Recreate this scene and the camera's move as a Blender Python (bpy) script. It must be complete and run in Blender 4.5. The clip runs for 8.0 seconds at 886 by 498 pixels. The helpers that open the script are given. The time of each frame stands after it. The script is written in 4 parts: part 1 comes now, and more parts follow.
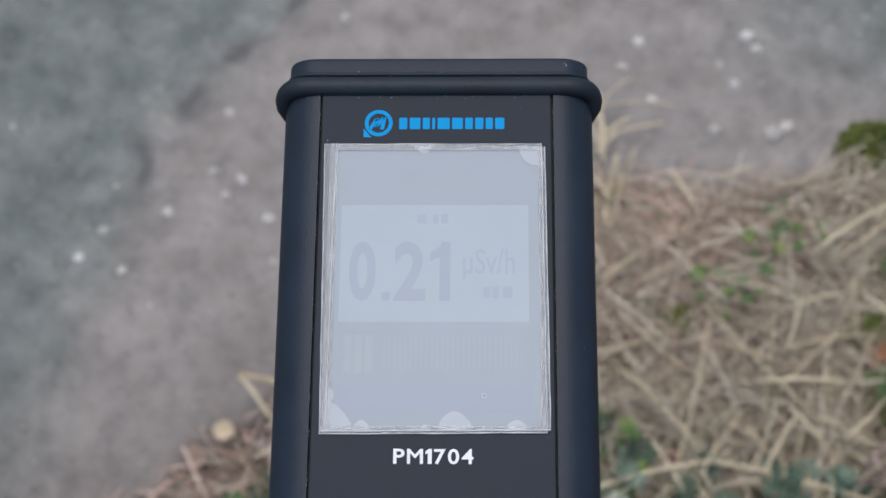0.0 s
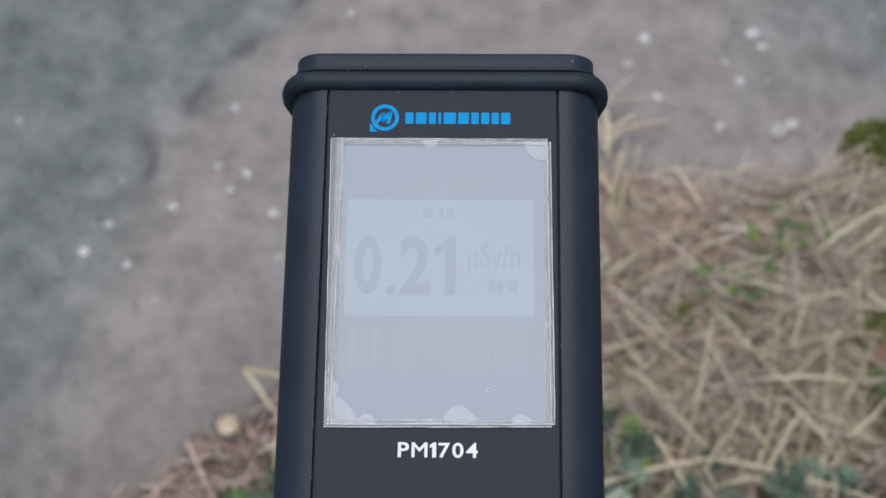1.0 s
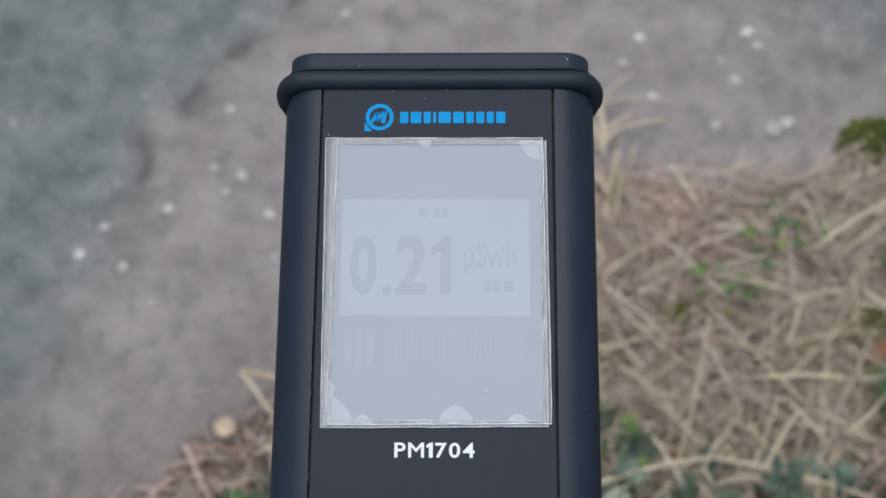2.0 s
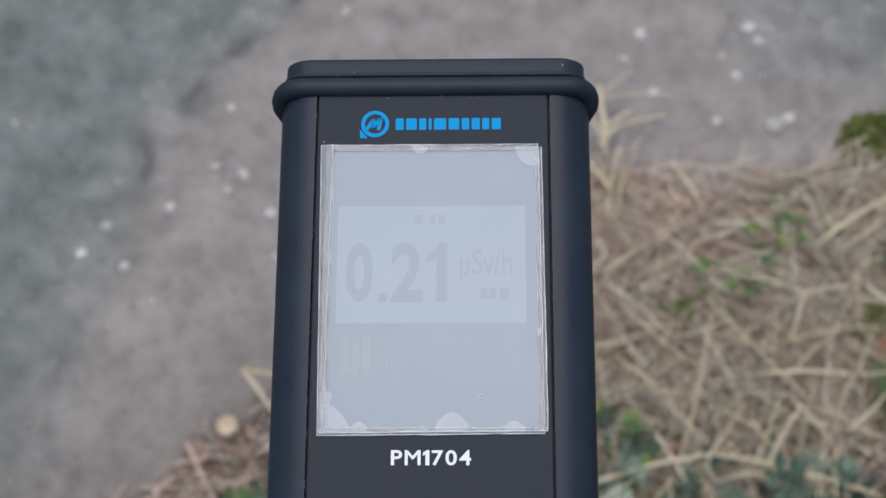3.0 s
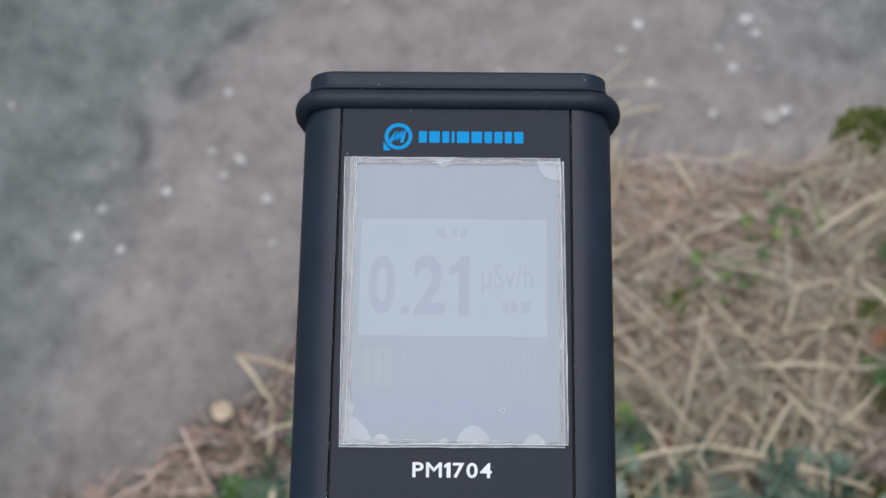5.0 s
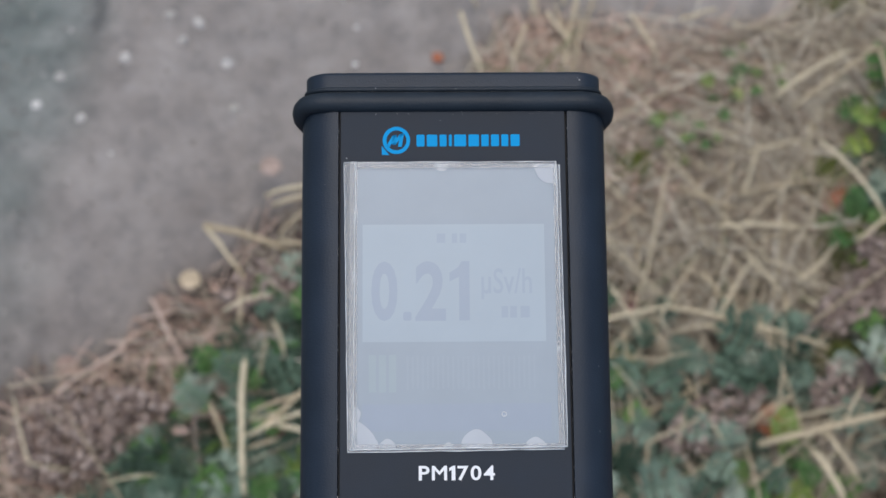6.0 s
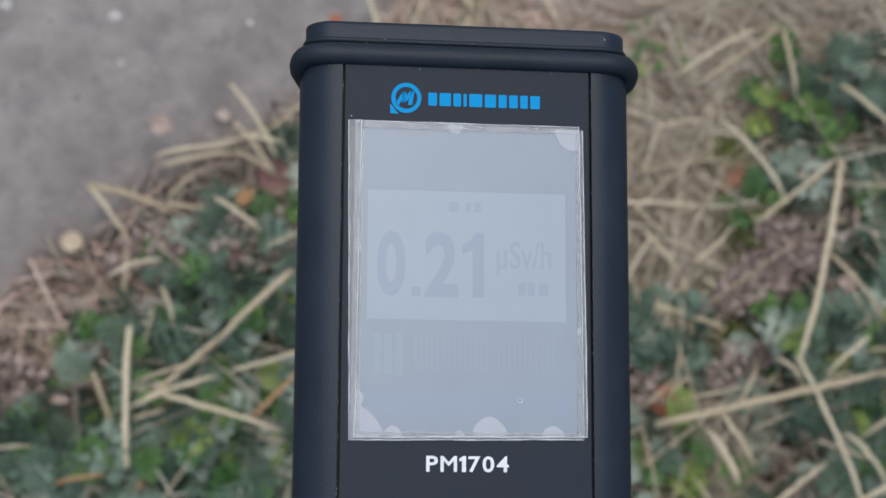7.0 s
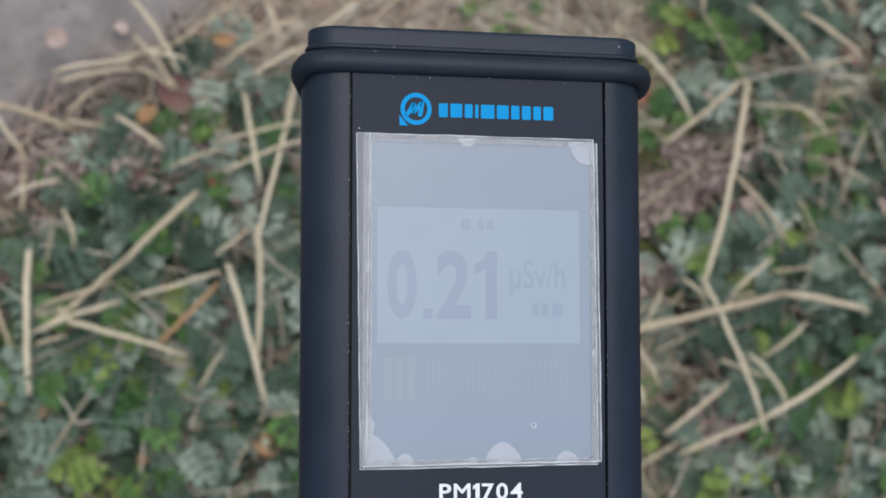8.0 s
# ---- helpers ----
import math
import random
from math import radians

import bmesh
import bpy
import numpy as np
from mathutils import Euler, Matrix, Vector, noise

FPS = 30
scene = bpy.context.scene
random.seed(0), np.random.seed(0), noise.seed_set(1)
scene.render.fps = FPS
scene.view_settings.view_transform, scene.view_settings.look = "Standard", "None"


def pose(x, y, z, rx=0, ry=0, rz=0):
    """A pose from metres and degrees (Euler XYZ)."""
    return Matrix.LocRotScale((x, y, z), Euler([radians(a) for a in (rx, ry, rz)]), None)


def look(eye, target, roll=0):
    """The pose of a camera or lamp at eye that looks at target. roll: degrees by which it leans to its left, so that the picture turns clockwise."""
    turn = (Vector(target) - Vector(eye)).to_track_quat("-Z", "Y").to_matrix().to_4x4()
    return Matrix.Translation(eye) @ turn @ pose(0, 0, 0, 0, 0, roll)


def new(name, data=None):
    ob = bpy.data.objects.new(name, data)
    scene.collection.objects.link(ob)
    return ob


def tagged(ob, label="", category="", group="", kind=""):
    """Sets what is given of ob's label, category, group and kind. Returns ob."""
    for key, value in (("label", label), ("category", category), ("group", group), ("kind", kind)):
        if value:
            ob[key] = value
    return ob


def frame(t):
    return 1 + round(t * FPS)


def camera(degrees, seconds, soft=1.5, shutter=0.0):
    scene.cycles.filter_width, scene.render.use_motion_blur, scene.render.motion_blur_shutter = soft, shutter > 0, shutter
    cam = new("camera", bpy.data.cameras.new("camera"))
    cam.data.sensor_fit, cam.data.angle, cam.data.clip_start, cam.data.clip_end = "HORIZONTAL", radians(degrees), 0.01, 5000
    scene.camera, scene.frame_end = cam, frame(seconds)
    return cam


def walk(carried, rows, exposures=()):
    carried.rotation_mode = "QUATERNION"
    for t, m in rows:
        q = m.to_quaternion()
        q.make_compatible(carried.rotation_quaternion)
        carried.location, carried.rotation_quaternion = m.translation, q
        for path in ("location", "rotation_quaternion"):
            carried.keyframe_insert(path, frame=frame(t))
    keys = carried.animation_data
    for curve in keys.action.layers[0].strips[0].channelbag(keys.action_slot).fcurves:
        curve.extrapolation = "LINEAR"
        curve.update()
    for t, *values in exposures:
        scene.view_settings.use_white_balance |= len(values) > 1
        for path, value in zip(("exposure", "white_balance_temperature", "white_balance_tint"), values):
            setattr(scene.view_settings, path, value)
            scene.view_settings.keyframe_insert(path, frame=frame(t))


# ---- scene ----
# ---------------------------------------------------------------- camera
cam = camera(32.0, 8.0, soft=1.5)
cam.data.dof.use_dof = True
cam.data.dof.focus_distance = 0.290
cam.data.dof.aperture_fstop = 27.0
walk(cam, [
    (0, pose(-0.0001, -0.1715, 0.9057, 26.25, -0.03, -0.25)),
    (0.5, pose(-0.0006, -0.1705, 0.9063, 26.09, -0.03, -0.17)),
    (1, pose(-0.0003, -0.1723, 0.9062, 26.14, -0.02, 0.10)),
    (1.5, pose(-0.0007, -0.1725, 0.9051, 26.22, -0.12, -0.06)),
    (3, pose(0.0014, -0.1698, 0.9064, 25.92, 0.26, -0.44)),
    (3.5, pose(0.0006, -0.1689, 0.9066, 25.88, 0.24, -0.41)),
    (4, pose(0.0000, -0.1703, 0.9064, 26.00, 0.00, -0.00)),
    (4.2, pose(-0.0012, -0.1707, 0.9049, 26.00, -0.23, 0.13)),
    (5.3, pose(-0.0062, -0.1554, 0.9171, 23.68, -0.57, -0.06)),
    (5.5, pose(-0.0025, -0.1431, 0.9214, 20.76, -0.28, -0.69)),
    (5.8, pose(-0.0104, -0.1357, 0.9277, 20.06, -0.62, -1.19)),
    (6, pose(-0.0157, -0.1307, 0.9319, 17.83, -2.03, -1.53)),
    (6.2, pose(-0.0211, -0.1287, 0.9279, 18.14, -3.76, -1.25)),
    (6.3, pose(-0.0238, -0.1277, 0.9259, 18.57, -3.51, -1.11)),
    (6.5, pose(-0.0292, -0.1256, 0.9218, 17.24, -3.88, -0.83)),
    (6.7, pose(-0.0352, -0.1242, 0.9148, 16.75, -5.60, -1.13)),
    (7, pose(-0.0442, -0.1220, 0.9043, 16.73, -8.00, -1.58)),
    (7.2, pose(-0.0458, -0.1169, 0.9048, 16.84, -8.98, -1.62)),
    (7.5, pose(-0.0482, -0.1092, 0.9055, 14.68, -10.13, -1.68)),
    (7.8, pose(-0.0599, -0.1006, 0.8995, 13.66, -13.23, -2.24)),
    (8, pose(-0.0677, -0.0948, 0.8955, 12.45, -12.92, -2.62)),
], exposures=[(0, 0.30, 6200, 9), (4.2, 0.30, 6200, 9), (6, 0.28, 6200, 8), (7, 0.26, 6200, 8), (7.5, 0.31, 6200, 8), (8, 0.38, 6250, 9)])

# ---------------------------------------------------------------- sky and light: overcast day
world = bpy.data.worlds.new("overcast_sky")
scene.world = world
world.use_nodes = True
wn = world.node_tree.nodes
sky = wn.new("ShaderNodeTexSky")
sky.sky_type, sky.sun_disc = "NISHITA", False
sky.sun_elevation, sky.sun_rotation = radians(82), radians(342)
sky.dust_density, sky.ozone_density, sky.air_density = 4.0, 0.6, 1.0
world.node_tree.links.new(sky.outputs[0], wn["Background"].inputs[0])
wn["Background"].inputs[1].default_value = 0.12
sun = new("sun", bpy.data.lights.new("sun", "SUN"))
sun.data.energy, sun.data.angle, sun.data.color = 1.1, radians(75), (1.0, 0.96, 0.9)
sun.matrix_world = look((-0.1, 0.12, 1.3), (0, 0, 0))


# ---------------------------------------------------------------- materials
class Mat:
    """A node material that is filled in step by step."""

    def __init__(self, name, rough=0.6, metal=0.0, spec=0.5):
        self.m = bpy.data.materials.new(name)
        self.m.use_nodes = True
        self.t = self.m.node_tree
        self.p = self.t.nodes["Principled BSDF"]
        self.p.inputs["Roughness"].default_value = rough
        self.p.inputs["Metallic"].default_value = metal
        self.p.inputs["Specular IOR Level"].default_value = spec

    def node(self, kind, **sockets):
        n = self.t.nodes.new(kind)
        for k, v in sockets.items():
            n.inputs[k].default_value = v
        return n

    def link(self, a, b):
        self.t.links.new(a, b)

    def coords(self):
        return self.node("ShaderNodeTexCoord").outputs["Object"]

    def noise(self, scale, detail=4.0, rough=0.55, vec=None):
        n = self.node("ShaderNodeTexNoise", Scale=scale, Detail=detail, Roughness=rough)
        self.link(vec or self.coords(), n.inputs["Vector"])
        return n.outputs["Fac"]

    def ramp(self, fac, *stops):
        n = self.node("ShaderNodeValToRGB")
        e = n.color_ramp.elements
        while len(e) < len(stops):
            e.new(0.5)
        for el, (pos, col) in zip(e, stops):
            el.position, el.color = pos, (*col, 1)
        self.link(fac, n.inputs[0])
        return n.outputs[0]

    def mix(self, fac, a, b, mode="MIX"):
        n = self.t.nodes.new("ShaderNodeMix")
        n.data_type, n.blend_type = "RGBA", mode
        for sock, v in ((n.inputs[0], fac), (n.inputs[6], a), (n.inputs[7], b)):
            if isinstance(v, (int, float)):
                sock.default_value = v
            elif isinstance(v, tuple):
                sock.default_value = (*v, 1)
            else:
                self.link(v, sock)
        return n.outputs[2]

    def color(self, c):
        if isinstance(c, tuple):
            self.p.inputs["Base Color"].default_value = (*c, 1)
        else:
            self.link(c, self.p.inputs["Base Color"])
        return self

    def bump(self, fac, dist, strength=1.0):
        n = self.node("ShaderNodeBump", Distance=dist, Strength=strength)
        self.link(fac, n.inputs["Height"])
        self.link(n.outputs[0], self.p.inputs["Normal"])
        return self

    def roughness(self, fac, lo, hi):
        n = self.node("ShaderNodeMapRange")
        n.inputs["To Min"].default_value, n.inputs["To Max"].default_value = lo, hi
        self.link(fac, n.inputs["Value"])
        self.link(n.outputs[0], self.p.inputs["Roughness"])
        return self


def painted(name, col, rough, grain=9000.0, depth=0.00004, vary=0.12, spec=0.5):
    m = Mat(name, rough, spec=spec)
    n = m.noise(grain, 2)
    big = m.noise(90, 3)
    dark = tuple(c * (1 - vary) for c in col)
    light = tuple(c * (1 + vary) for c in col)
    m.color(m.ramp(big, (0.3, dark), (0.7, light)))
    m.bump(n, depth, 0.5)
    if vary > 0.05:
        m.roughness(big, rough - 0.06, rough + 0.06)
    return m.m


def island_mat(name, stops, rough=0.7, grain=700.0, per_object=False, spec=0.3):
    """Colour that varies from piece to piece and along the piece."""
    m = Mat(name, rough, spec=spec)
    if per_object:
        rnd = m.node("ShaderNodeObjectInfo").outputs["Random"]
    else:
        rnd = m.node("ShaderNodeNewGeometry").outputs["Random Per Island"]
    col = m.ramp(rnd, *stops)
    n = m.noise(grain, 4)
    shade = m.ramp(n, (0.25, (0.62, 0.6, 0.56)), (0.75, (1.0, 1.0, 1.0)))
    m.color(m.mix(1.0, col, shade, "MULTIPLY"))
    m.bump(n, 0.0004, 0.6)
    return m.m


CASE = painted("black_anodised_case", (0.0128, 0.0205, 0.033), 0.42, 2600, 0.00012, 0.16, 0.28)
PANEL = painted("black_matt_panel", (0.0088, 0.0155, 0.0265), 0.5, 4000, 0.00006, 0.12, 0.22)
RUBBER = painted("black_rubber", (0.014, 0.021, 0.030), 0.52, 1800, 0.00016, 0.2, 0.28)
GROOVE = painted("dark_seam", (0.006, 0.006, 0.007), 0.8)
BLUE = painted("blue_print", (0.002, 0.26, 0.57), 0.55, vary=0.03, spec=0.15)
WHITE = painted("white_print", (0.72, 0.74, 0.76), 0.5, vary=0.05)
# sky glare and film haze are mixed into all these display colours
LCD = painted("glare_grey_lcd", (0.203, 0.255, 0.308), 0.26, 300, 0.0, 0.03)
LCD_BOX = painted("glare_pale_lcd_field", (0.242, 0.306, 0.364), 0.26, 300, 0.0, 0.02)
LCD_DIGIT = painted("glare_lcd_digit", (0.207, 0.261, 0.332), 0.26, 300, 0.0, 0.02)
LCD_UNIT = painted("glare_lcd_unit", (0.217, 0.274, 0.342), 0.26, 300, 0.0, 0.02)
LCD_FAINT = painted("faint_lcd_mark", (0.212, 0.265, 0.320), 0.26, 300, 0.0, 0.02)
LCD_GREEN = painted("greenish_lcd_bar", (0.213, 0.276, 0.316), 0.26, 300, 0.0, 0.02)
LCD_BLUE = painted("bluish_lcd_band", (0.201, 0.252, 0.322), 0.26, 300, 0.0, 0.02)
DUST = painted("pale_dust", (0.5, 0.5, 0.5), 0.8)
BUBBLE = painted("pale_air_bubble", (0.33, 0.365, 0.41), 0.3, vary=0.04)


def film_mat(name, cover, tone=1.0):
    m = Mat(name, 0.12)
    n = m.noise(400, 3)
    m.color(m.ramp(n, (0.3, (0.5 * tone, 0.53 * tone, 0.55 * tone)), (0.7, (0.62 * tone, 0.65 * tone, 0.67 * tone))))
    tr = m.node("ShaderNodeBsdfTransparent")
    mx = m.node("ShaderNodeMixShader", Fac=cover)
    m.link(tr.outputs[0], mx.inputs[1])
    m.link(m.p.outputs[0], mx.inputs[2])
    m.link(mx.outputs[0], m.t.nodes["Material Output"].inputs[0])
    return m.m


FILM = film_mat("clear_hazy_film", 0.19)
# whiter and denser than the film: the glint of its rims as colour
FILM_EDGE = film_mat("film_rim_glint", 0.8, 1.25)

STRAW = island_mat("dry_straw", [(0.0, (0.22, 0.165, 0.125)), (0.35, (0.38, 0.315, 0.235)), (0.7, (0.52, 0.46, 0.35)), (1.0, (0.72, 0.67, 0.56))], 0.6, 500)
STRAW_OB = island_mat("pale_straw", [(0.0, (0.48, 0.395, 0.265)), (1.0, (0.76, 0.67, 0.48))], 0.55, 400, True)
BROWN_OB = island_mat("brown_stalk", [(0.0, (0.20, 0.13, 0.10)), (0.6, (0.32, 0.22, 0.175)), (1.0, (0.45, 0.34, 0.26))], 0.75, 400, True)
LITTER = island_mat("brown_litter", [(0.0, (0.11, 0.082, 0.068)), (0.5, (0.25, 0.185, 0.155)), (0.85, (0.37, 0.285, 0.245)), (1.0, (0.50, 0.41, 0.35))], 0.85)
SEED = island_mat("dry_seed_heads", [(0.0, (0.20, 0.15, 0.13)), (0.6, (0.39, 0.305, 0.265)), (1.0, (0.54, 0.45, 0.40))], 0.85)
MUGWORT = island_mat("grey_green_leaf", [(0.0, (0.028, 0.055, 0.034)), (0.45, (0.105, 0.168, 0.115)), (0.8, (0.225, 0.305, 0.235)), (1.0, (0.43, 0.50, 0.41))], 0.6, 900, True, 0.3)
FRESH = island_mat("fresh_green_leaf", [(0.0, (0.06, 0.15, 0.04)), (0.6, (0.12, 0.24, 0.06)), (1.0, (0.28, 0.36, 0.08))], 0.5, 900, True, 0.35)
MOSS = island_mat("yellow_green_moss", [(0.0, (0.12, 0.16, 0.045)), (1.0, (0.27, 0.31, 0.08))], 0.8)
GRASS = island_mat("green_grass", [(0.0, (0.05, 0.10, 0.025)), (1.0, (0.14, 0.20, 0.06))], 0.6)
STEM = island_mat("brown_green_stem", [(0.0, (0.12, 0.12, 0.06)), (1.0, (0.2, 0.17, 0.1))], 0.7, 500, True)
TWIG = island_mat("orange_brown_twig", [(0.0, (0.36, 0.21, 0.10)), (1.0, (0.50, 0.31, 0.16))], 0.65, 400, True)
ORANGE = island_mat("orange_dead_leaf", [(0.0, (0.38, 0.13, 0.065)), (1.0, (0.46, 0.17, 0.09))], 0.6, 300, True)
YELLOW = island_mat("pale_yellow_dead_leaf", [(0.0, (0.52, 0.41, 0.27)), (1.0, (0.64, 0.54, 0.40))], 0.6, 300, True)
PINK = island_mat("pale_pink_dead_leaf", [(0.0, (0.36, 0.26, 0.22)), (1.0, (0.52, 0.43, 0.38))], 0.7, 300, True)
RED = island_mat("dull_red_leaf", [(0.0, (0.20, 0.095, 0.088)), (1.0, (0.31, 0.17, 0.155))], 0.6, 300, True)
BERRY = painted("crimson_bud", (0.36, 0.03, 0.06), 0.4, 800)
PEBBLE = island_mat("pale_pebble", [(0.0, (0.46, 0.44, 0.41)), (0.6, (0.62, 0.60, 0.58)), (1.0, (0.84, 0.83, 0.81))], 0.7, 250, True)
GRIT = island_mat("mixed_grit", [(0.0, (0.10, 0.095, 0.09)), (0.5, (0.22, 0.20, 0.185)), (0.85, (0.32, 0.30, 0.28)), (1.0, (0.50, 0.48, 0.45))], 0.85)


def ground_mat():
    m = Mat("bare_ground_and_soil", 0.9, spec=0.2)
    v = m.coords()
    wet = m.node("ShaderNodeAttribute")
    wet.attribute_name = "wet"
    soil = m.node("ShaderNodeAttribute")
    soil.attribute_name = "soil"
    cloud = m.noise(28, 5, 0.6, v)
    spots = m.noise(52, 5, 0.6, v)
    grain = m.noise(420, 5, 0.7, v)
    dry = m.ramp(cloud, (0.28, (0.212, 0.192, 0.177)), (0.5, (0.266, 0.244, 0.227)), (0.75, (0.33, 0.305, 0.285)))
    damp = m.ramp(cloud, (0.28, (0.108, 0.126, 0.117)), (0.5, (0.160, 0.181, 0.170)), (0.75, (0.250, 0.264, 0.248)))
    base = m.mix(wet.outputs["Fac"], dry, damp)
    base = m.mix(0.75, base, m.ramp(spots, (0.3, (0.70, 0.71, 0.73)), (0.5, (1, 1, 1)), (0.72, (1.16, 1.15, 1.14))), "MULTIPLY")
    crack = m.node("ShaderNodeAttribute")
    crack.attribute_name = "crack"
    base = m.mix(crack.outputs["Fac"], base, (0.118, 0.119, 0.116))
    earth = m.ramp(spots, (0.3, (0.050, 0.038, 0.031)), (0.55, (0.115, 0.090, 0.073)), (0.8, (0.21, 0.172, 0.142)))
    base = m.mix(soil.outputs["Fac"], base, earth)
    base = m.mix(0.4, base, m.ramp(grain, (0.3, (0.7, 0.7, 0.7)), (0.7, (1.2, 1.2, 1.2))), "MULTIPLY")
    m.color(base)
    m.bump(grain, 0.0015, 0.8).roughness(cloud, 0.72, 0.98)
    return m.m


GROUND = ground_mat()


# ---------------------------------------------------------------- building helpers
def part(name, bm, material, parent=None, label=""):
    me = bpy.data.meshes.new(name)
    if isinstance(bm, tuple):
        me.from_pydata(bm[0], [], bm[1])
    else:
        bm.normal_update()
        bm.to_mesh(me)
        bm.free()
    me.materials.append(material)
    ob = new(name, me)
    if parent:
        ob.parent = parent
    if label:
        tagged(ob, label)
    return ob


def shade(ob, on=True):
    ob.data.polygons.foreach_set("use_smooth", [on] * len(ob.data.polygons))
    return ob


def round_rect(hw, z0, z1, r, n=6, draft=0.24):
    """Outline in x and z: half width, back and front, corner radius; narrower towards the back by the draft."""
    pts = []
    for cx, cz, a0 in ((hw - r, z1 - r, 0), (-hw + r, z1 - r, 90), (-hw + r, z0 + r, 180), (hw - r, z0 + r, 270)):
        for i in range(n + 1):
            a = radians(a0 + 90 * i / n)
            x, z = cx + r * math.cos(a), cz + r * math.sin(a)
            pts.append((x * (1 - draft * smooth(0.1, 1.0, (z1 - z) / (z1 - z0))), z))
    return pts


def prism(outline, sections):
    """A body along y: outline in x and z, sections of (y, inset)."""
    bm = bmesh.new()
    cx = 0.0
    cz = (min(p[1] for p in outline) + max(p[1] for p in outline)) / 2
    hx = max(p[0] for p in outline)
    hz = max(p[1] for p in outline) - cz
    rings = []
    for y, inset in sections:
        rings.append([bm.verts.new((cx + (x - cx) * (1 - inset / hx), y, cz + (z - cz) * (1 - inset / hz))) for x, z in outline])
    n = len(outline)
    for a, b in zip(rings, rings[1:]):
        for i in range(n):
            bm.faces.new((a[i], a[(i + 1) % n], b[(i + 1) % n], b[i]))
    bm.faces.new(rings[0])
    bm.faces.new(rings[-1])
    bmesh.ops.recalc_face_normals(bm, faces=bm.faces)
    return bm


def plate(pts, z0, z1, bevel=0.0):
    """A flat piece: outline in x and y from z0 to z1."""
    bm = bmesh.new()
    lo = [bm.verts.new((x, y, z0)) for x, y in pts]
    hi = [bm.verts.new((x, y, z1)) for x, y in pts]
    n = len(pts)
    for i in range(n):
        bm.faces.new((lo[i], lo[(i + 1) % n], hi[(i + 1) % n], hi[i]))
    bm.faces.new(lo)
    bm.faces.new(hi)
    bmesh.ops.recalc_face_normals(bm, faces=bm.faces)
    if bevel:
        bmesh.ops.bevel(bm, geom=[e for e in bm.edges if all(v.co.z == z1 for v in e.verts)], offset=bevel, segments=2, affect="EDGES")
    return bm


def margin(outer, inner, z0, z1):
    """A flat four-sided frame between two outlines of four points."""
    bm = bmesh.new()
    rows = [[bm.verts.new((x, y, z)) for x, y in pts] for pts, z in ((outer, z0), (outer, z1), (inner, z1), (inner, z0))]
    for a, b in zip(rows, rows[1:] + rows[:1]):
        for i in range(4):
            bm.faces.new((a[i], a[(i + 1) % 4], b[(i + 1) % 4], b[i]))
    bmesh.ops.recalc_face_normals(bm, faces=bm.faces)
    return bm


def rect(x0, x1, y0, y1, r=0.0, n=4):
    if not r:
        return [(x0, y0), (x1, y0), (x1, y1), (x0, y1)]
    pts = []
    for cx, cy, a0 in ((x1 - r, y1 - r, 0), (x0 + r, y1 - r, 90), (x0 + r, y0 + r, 180), (x1 - r, y0 + r, 270)):
        for i in range(n + 1):
            a = radians(a0 + 90 * i / n)
            pts.append((cx + r * math.cos(a), cy + r * math.sin(a)))
    return pts


def sweep(path, radius, sides=8, closed=False, taper=None, up=None, flat=1.0):
    """Vertices and faces of a tube along a path of points."""
    verts, faces = [], []
    n = len(path)
    for i, p in enumerate(path):
        p = Vector(p)
        a = Vector(path[(i - 1) % n] if closed or i else path[0])
        b = Vector(path[(i + 1) % n] if closed or i < n - 1 else path[-1])
        d = (b - a).normalized()
        u = d.cross(Vector(up) if up else Vector((0.13, 0.21, 1)) if abs(d.z) < 0.9 else Vector((1, 0, 0))).normalized()
        w = d.cross(u)
        r = radius * (taper[i] if taper else 1)
        for k in range(sides):
            t = 2 * math.pi * k / sides
            verts.append(tuple(p + (u * math.cos(t) + w * math.sin(t) * flat) * r))
    for i in range(n if closed else n - 1):
        j = (i + 1) % n
        for k in range(sides):
            l = (k + 1) % sides
            faces.append((i * sides + k, i * sides + l, j * sides + l, j * sides + k))
    if not closed:
        faces.append(tuple(range(sides))[::-1])
        faces.append(tuple(range((n - 1) * sides, n * sides)))
    return verts, faces


def merged(chunks):
    verts, faces = [], []
    for v, f in chunks:
        k = len(verts)
        verts.extend(v)
        faces.extend(tuple(i + k for i in q) for q in f)
    return verts, faces


